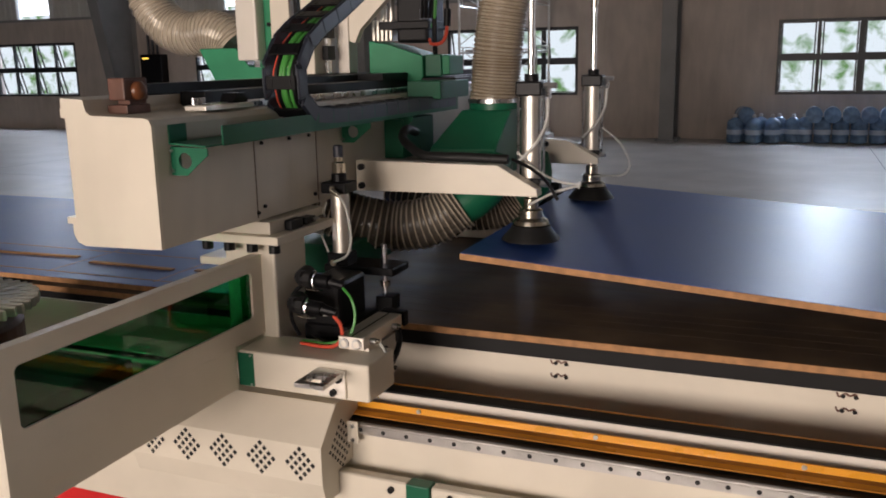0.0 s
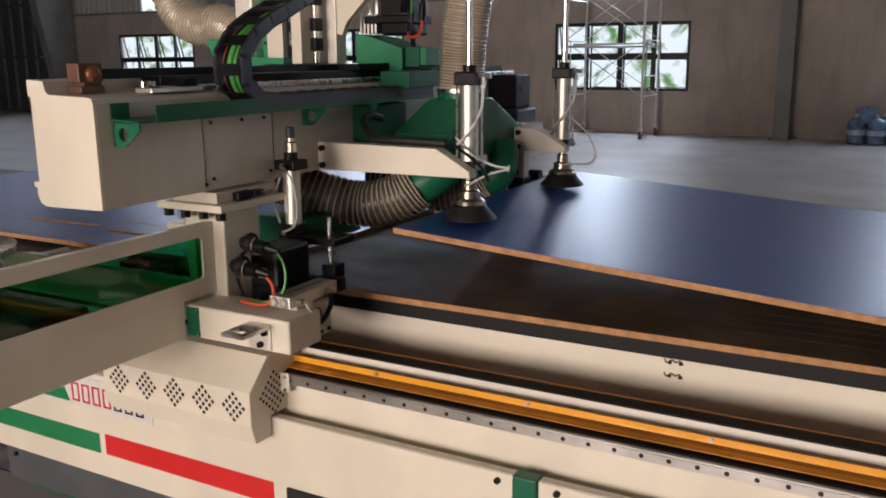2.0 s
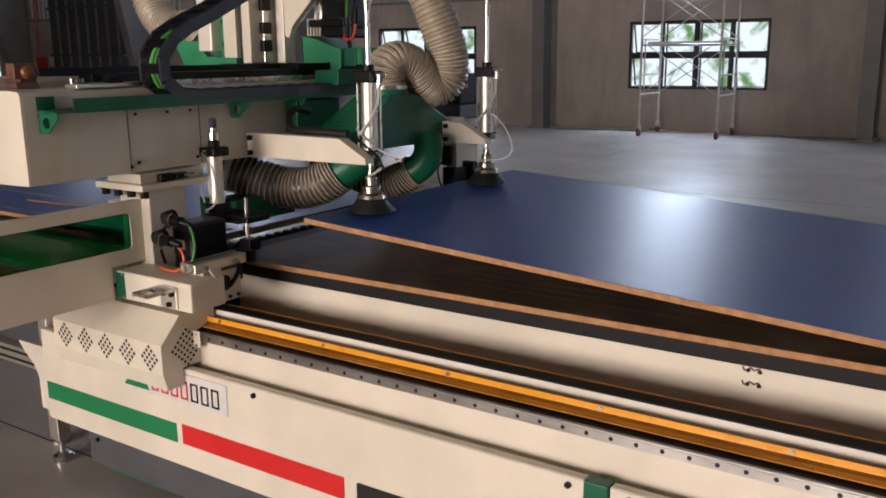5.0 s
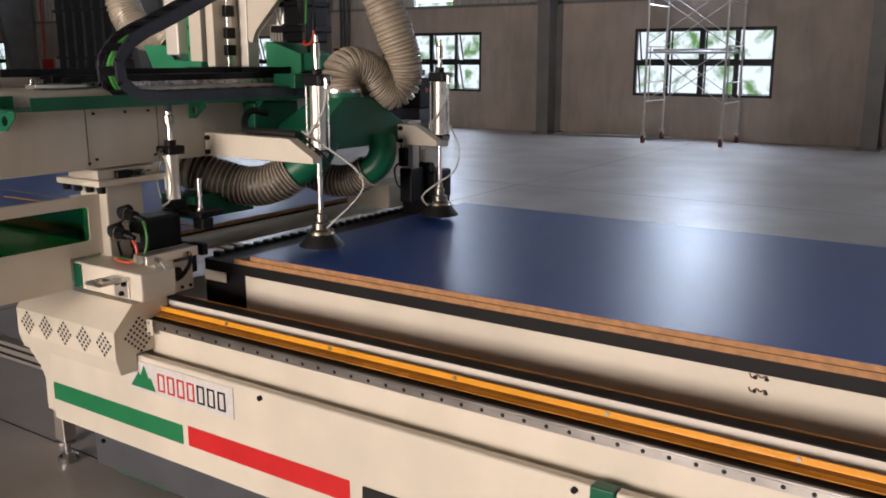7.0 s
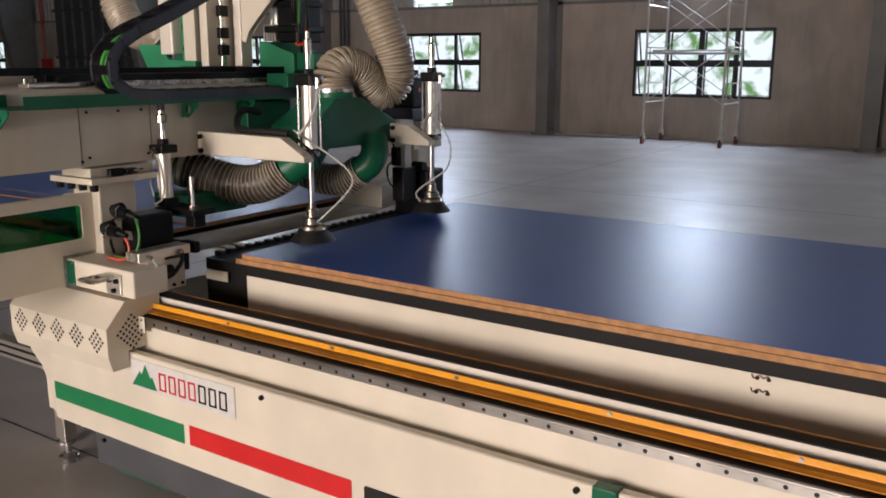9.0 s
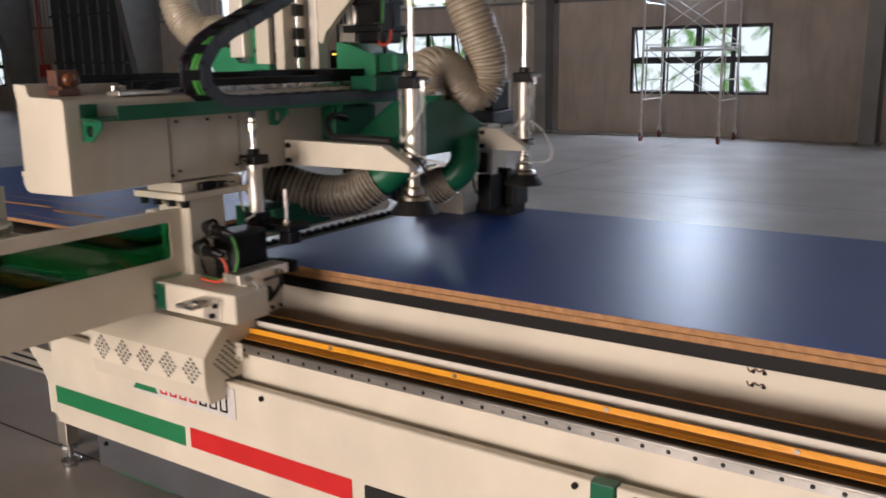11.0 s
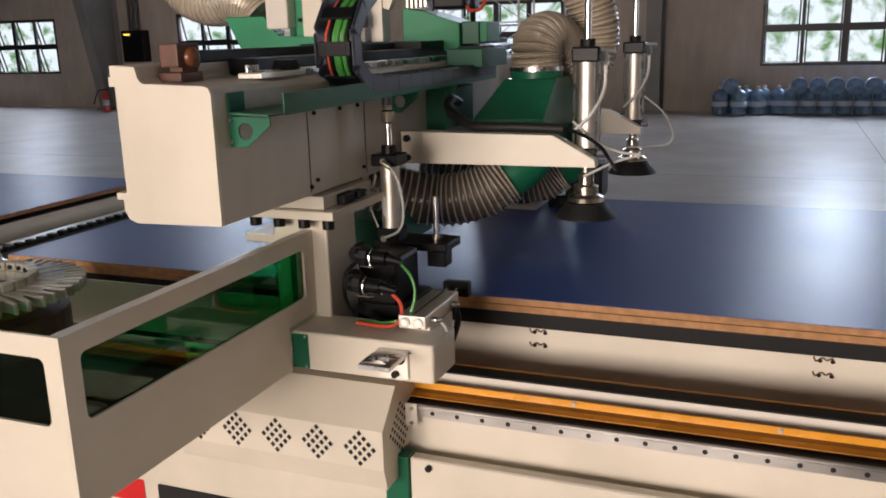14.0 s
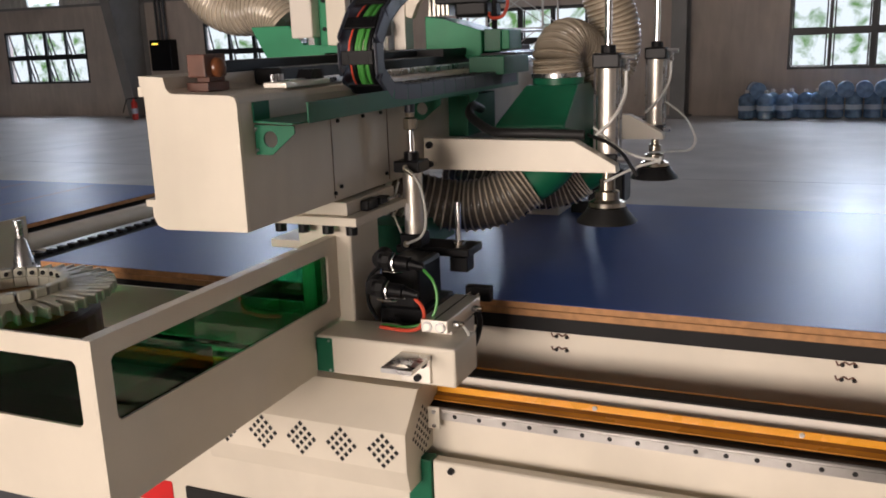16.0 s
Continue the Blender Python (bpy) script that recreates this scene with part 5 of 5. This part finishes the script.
def upper_hose():
    N = 40
    pa, pb = spline(HOSE_A, N), spline(HOSE_B, N)

    def frames(path):
        out = []
        for k in range(N):
            d = (path[k + 1] - path[k])
            out.append(((path[k] + path[k + 1]) / 2, d.to_track_quat("Z", "Y"), d.length))
        return out

    fa, fb = frames(pa), frames(pb)
    hose = part("upper_hose", cyl(B(), (-0.669, 2.643, 1.3712), (-0.669, 2.643, 1.38), 0.078, seg=20), HOSE, G, "clear ribbed dust hose rising from the hood")
    o = ORIGIN[G]
    for k in range(N):
        L = max(fa[k][2], fb[k][2]) * 1.15
        bm = B()
        rings = [(0.0705, -0.5), (0.0725, -0.4), (0.0755, -0.31), (0.0755, -0.19), (0.0725, -0.1), (0.0705, 0.0), (0.0725, 0.1), (0.0755, 0.19), (0.0755, 0.31), (0.0725, 0.4), (0.0705, 0.5)]
        lathe(bm, (0, 0, 0), [(1.04 * r, z * L) for r, z in rings], 20)
        for f in bm.faces:
            f.material_index = 1 if len(f.verts) == 4 and abs(abs(f.calc_center_median().z) / L - 0.25) < 0.03 else 0
        me = bpy.data.meshes.new("hose_segment")
        bmesh.ops.recalc_face_normals(bm, faces=bm.faces)
        bm.to_mesh(me)
        bm.free()
        me.materials.append(HOSE)
        me.materials.append(RIBWIRE)
        me.shade_smooth()
        ob = new("hose_segment", me)
        ob.parent = hose
        rows = []
        for t, f in ((0, 0.0), (2.2, 0.0), (2.8, 0.15), (3.2, 0.55), (3.6, 0.85), (4.2, 1.0), (16, 1.0)):
            c = fa[k][0].lerp(fb[k][0], f) - o
            q = fa[k][1].slerp(fb[k][1], f)
            rows.append((t, Matrix.Translation(c) @ q.to_matrix().to_4x4()))
        MOVING[ob] = rows


upper_hose()


def spindles():
    car = part("spindle_carriage", box(B(), -1.29, -1.245, 2.52, 2.70, 1.4545, 2.4, 0.004), CREAM, G, "cream spindle carriage post")
    part("slide_rail", box(B(), -1.2447, -1.232, 2.585, 2.612, 1.455, 2.4, 0.002), STEEL, car, "steel slide rail")
    for z in (1.50, 1.57, 1.66, 1.76, 1.86):
        part("slide_block", box(B(), -1.2445, -1.222, 2.572, 2.622, z, z + 0.045, 0.003), BLACK, car)
    part("slide_post", box(B(), -1.2318, -1.189, 2.655, 2.72, 1.455, 2.4, 0.003), GLOSSCREAM, car, "bright cream slide post")
    part("slide_plate", prism(B(), [(-1.1885, 1.56), (-1.166, 1.553), (-1.148, 1.60), (-0.99, 1.74), (-0.99, 2.4), (-1.1885, 2.4)], "y", 2.66, 2.69, 0.003), CREAM, car)
    part("green_housing", prism(B(), [(-1.144, 1.435), (-1.005, 1.435), (-0.998, 1.418), (-0.962, 1.418), (-0.945, 1.436), (-0.945, 1.508), (-1.075, 1.548), (-1.144, 1.56)], "y", 2.715, 2.90, 0.004), PALEGREEN, car, "green spindle housing")
    part("green_housing", box(B(), -0.9445, -0.885, 2.735, 2.88, 1.44, 1.512, 0.003), GREEN, car)
    part("housing_end", box(B(), -0.8847, -0.858, 2.74, 2.87, 1.446, 1.508, 0.003), PALEGREEN, car)
    part("housing_foot", box(B(), -0.99, -0.83, 2.72, 2.90, 1.4265, 1.435, 0.001), BLACK, car)
    part("housing_screw", cyl(B(), (-1.01, 2.7148, 1.452), (-1.01, 2.711, 1.452), 0.005, seg=8), BLACK, car)
    sp = part("spindle_motor", box(B(), -1.045, -0.93, 2.73, 2.88, 1.552, 2.2, 0.01), BLACK, car, "black spindle motor")
    part("motor_flange", box(B(), -1.10, -0.915, 2.705, 2.885, 1.595, 1.622, 0.004), BLACK, sp)
    part("motor_flange", box(B(), -1.09, -0.92, 2.71, 2.885, 1.70, 1.72, 0.004), BLACK, sp)
    part("motor_plate", box(B(), -0.955, -0.92, 2.722, 2.729, 1.625, 1.66, 0.001), NAVYBLACK, sp)
    for k in range(5):
        part("fin", box(B(), -1.14 + 0.016 * k, -1.132 + 0.016 * k, 2.74, 2.86, 1.5615, 1.63), ALU, sp)
    for x in (-1.105, -1.075):
        part("tool_cylinder", cyl(B(), (x, 2.76, 1.6305), (x, 2.76, 2.0), 0.011, seg=12), ALU, sp, smooth=True)
    part("air_line", tube(B(), [(-0.90, 2.72, 1.513), (-0.893, 2.70, 1.60), (-0.89, 2.70, 1.75), (-0.92, 2.71, 1.95)], 0.009, 8, 16), BLACK, sp, smooth=True)
    part("air_line", tube(B(), [(-0.915, 2.71, 1.56), (-0.90, 2.69, 1.545), (-0.865, 2.69, 1.548), (-0.848, 2.69, 1.575), (-0.845, 2.69, 1.60)], 0.0055, 8, 20), REDCAB, sp, "red air line", smooth=True)
    part("line_plug", cyl(B(), (-0.845, 2.69, 1.60), (-0.842, 2.69, 1.655), 0.012, seg=12), BLACK, sp, smooth=True)
    part("air_line", tube(B(), [(-0.842, 2.69, 1.655), (-0.845, 2.69, 1.72), (-0.88, 2.70, 1.95)], 0.006, 8, 16), BLACK, sp, smooth=True)
    part("air_line", tube(B(), [(-0.905, 2.71, 1.60), (-0.885, 2.69, 1.66), (-0.88, 2.70, 1.9)], 0.005, 8, 16), GRNCAB, sp, smooth=True)
    for x, r in ((-0.93, 0.006), (-0.945, 0.005), (-0.915, 0.006)):
        part("air_line", tube(B(), [(x, 2.715, 1.63), (x + 0.012, 2.70, 1.72), (x - 0.01, 2.705, 1.85), (x, 2.71, 2.0)], r, 8, 16), BLACK, sp, smooth=True)
    # second spindle with its hood
    part("second_hood", prism(B(), [(-1.70, 1.545), (-1.64, 1.432), (-1.33, 1.432), (-1.33, 1.475), (-1.50, 1.478), (-1.55, 1.545)], "y", 2.52, 2.78, 0.004), PALEGREEN, car, "green dust hood")
    part("z_cylinder", box(B(), -1.536, -1.456, 2.51, 2.58, 1.503, 2.3, 0.006), GLOSSCREAM, car, "white pneumatic cylinder")
    for x in (-1.53, -1.48):
        part("cylinder_foot", box(B(), x, x + 0.022, 2.525, 2.565, 1.4785, 1.5028), STEEL, car)
    part("back_plate", box(B(), -1.455, -1.418, 2.56, 2.60, 1.4755, 2.3), PALEGREEN, car, "green back plate")
    for z in (1.53, 1.62, 1.75):
        part("plate_bolt", cyl(B(), (-1.435, 2.5598, z), (-1.435, 2.552, z), 0.007, seg=8), BLACK, car)
    part("side_post", box(B(), -1.4175, -1.345, 2.54, 2.60, 1.4755, 2.3, 0.003), CREAM, car, "cream side post")
    part("side_rail", box(B(), -1.338, -1.325, 2.56, 2.59, 1.4755, 2.3), BLACK, car)
    for z in (1.52, 1.60, 1.70):
        part("slide_block", box(B(), -1.3245, -1.305, 2.55, 2.60, z, z + 0.05, 0.003), STEEL, car)
    part("hose_clamp", turned(-1.69, 2.63, 1.556, [(0.055, 0), (0.055, 0.012)]), ALU, car, "bright hose clamp")
    hp = [(-1.63, 2.64, 1.552), (-1.66, 2.64, 1.58), (-1.74, 2.65, 1.605), (-1.84, 2.66, 1.60), (-1.95, 2.67, 1.64), (-2.02, 2.67, 1.74), (-2.03, 2.66, 1.90), (-1.98, 2.66, 2.05)]
    part("hose", hose_rings(B(), hp, 0.078, 40), HOSE, car, "clear ribbed dust hose", smooth=True)
    coil = part("wire", hose_rings(B(), hp, 0.078, 40, True), WIRE, car, "wire coil of the hose")
    coil["kind"] = "stuff"
    part("carriage_foot", box(B(), -1.42, -1.0, 2.52, 2.95, 1.4315, 1.454), BLACK, car)


spindles()

# far side of the gantry: control box, drive and brackets
far = part("control_box", box(B(), -0.90, -0.77, 3.33, 3.48, 1.262, 1.40, 0.006), BLACK, G, "black control box with a red button")
part("button", cyl(B(), (-0.769, 3.38, 1.345), (-0.765, 3.38, 1.345), 0.010, seg=12), REDCAB, far, "red button")
part("box_base", box(B(), -0.92, -0.74, 3.28, 3.48, 1.20, 1.2615, 0.008), NAVYBLACK, far)
part("box_arm", box(B(), -0.95, -0.70, 3.30, 3.46, 1.16, 1.1995), CREAM, far)
post = part("arm_post", box(B(), -0.65, -0.60, 3.03, 3.08, 1.02, 1.15, 0.003), CREAM, G, "cream post with a valve")
part("servo", box(B(), -0.665, -0.60, 3.02, 3.12, 0.87, 1.0195, 0.006), BLACK, post, "black servo under the post")
part("valve", box(B(), -0.655, -0.62, 3.0, 3.0295, 1.03, 1.11, 0.004), BLACK, post)
part("valve_wire", tube(B(), [(-0.635, 3.0, 1.11), (-0.63, 2.98, 1.15), (-0.57, 2.95, 1.165), (-0.50, 2.95, 1.175), (-0.46, 2.96, 1.20)], 0.004, 6, 18), BLACK, post)
part("valve_wire", tube(B(), [(-0.645, 3.0, 1.05), (-0.66, 2.98, 1.02), (-0.65, 2.98, 0.96), (-0.63, 2.99, 0.93)], 0.004, 6, 14), BLACK, post)
fm = part("drive_motor", box(B(), -0.66, -0.56, 3.15, 3.28, 0.87, 1.0, 0.01), BLACK, G, "black servo drive")
part("gearbox", box(B(), -0.77, -0.60, 3.18, 3.33, 0.76, 0.8698, 0.008), BLACK, fm)
part("plug", cyl(B(), (-0.64, 3.15, 1.015), (-0.58, 3.15, 1.015), 0.022, seg=14), BLACK, fm, smooth=True)
part("drive_mount", box(B(), -1.05, -0.80, 3.12, 3.36, 0.81, 0.92, 0.006), CREAM, fm)
part("drive_mount", box(B(), -0.62, -0.53, 3.18, 3.30, 0.72, 0.8, 0.004), CREAM, fm)
part("far_beam", box(B(), -1.05, -0.94, 3.2, 3.5, 0.92, 1.02, 0.004), CREAM, fm)

NEARER[0] = 1.0


def board_rows():
    """The new board hangs from the cups at its left end, follows the gantry, is set down and then stays."""
    rows = []
    for t, d in TRAVEL:
        if t <= 4.2:
            k = min(1, t / 4.2)
            rows.append((t, pose(-0.555 + d - 0.015 * k, 2.02, 0.990, 0, math.degrees(math.atan(0.068 + 0.008 * k)), 0)))
    rows += [(4.8, pose(-0.57 - 1.335, 2.02, 0.979, 0, 4.2, 0)), (5.9, pose(-0.57 - 1.425, 2.02, 0.808, 0, 0.05, 0)), (6.3, pose(-0.567 - 1.47, 2.02, 0.8055, 0, 0, 0)),
             (6.5, pose(-0.567 - 1.515, 2.02, 0.8055)), (7, pose(-0.567 - 1.636, 2.02, 0.8055)), (7.5, pose(-0.567 - 1.68, 2.02, 0.8055)),
             (8, pose(-0.567 - 1.683, 2.02, 0.8055)), (16, pose(-0.567 - 1.683, 2.02, 0.8055))]
    return rows


def motions():
    g = ORIGIN[G]
    walk(G, [(t, pose(g.x + d, g.y, g.z)) for t, d in TRAVEL])
    for ob, rows in MOVING.items():
        if rows == "slide":
            walk(ob, [(t, pose(0, dy, 0)) for t, dy in ((0, -0.055), (12.6, -0.055), (13.1, 0.0), (16, 0.0))])
            continue
        walk(ob, [(t, r if isinstance(r, Matrix) else pose(0, 0, r)) for t, r in rows])
    walk(board, board_rows())
    c = ORIGIN[cut_board]
    walk(cut_board, [(t, pose(c.x + d, c.y, c.z)) for t, d in TRAVEL if t <= 8] + [(16, pose(c.x - 1.683, c.y, c.z))])


motions()
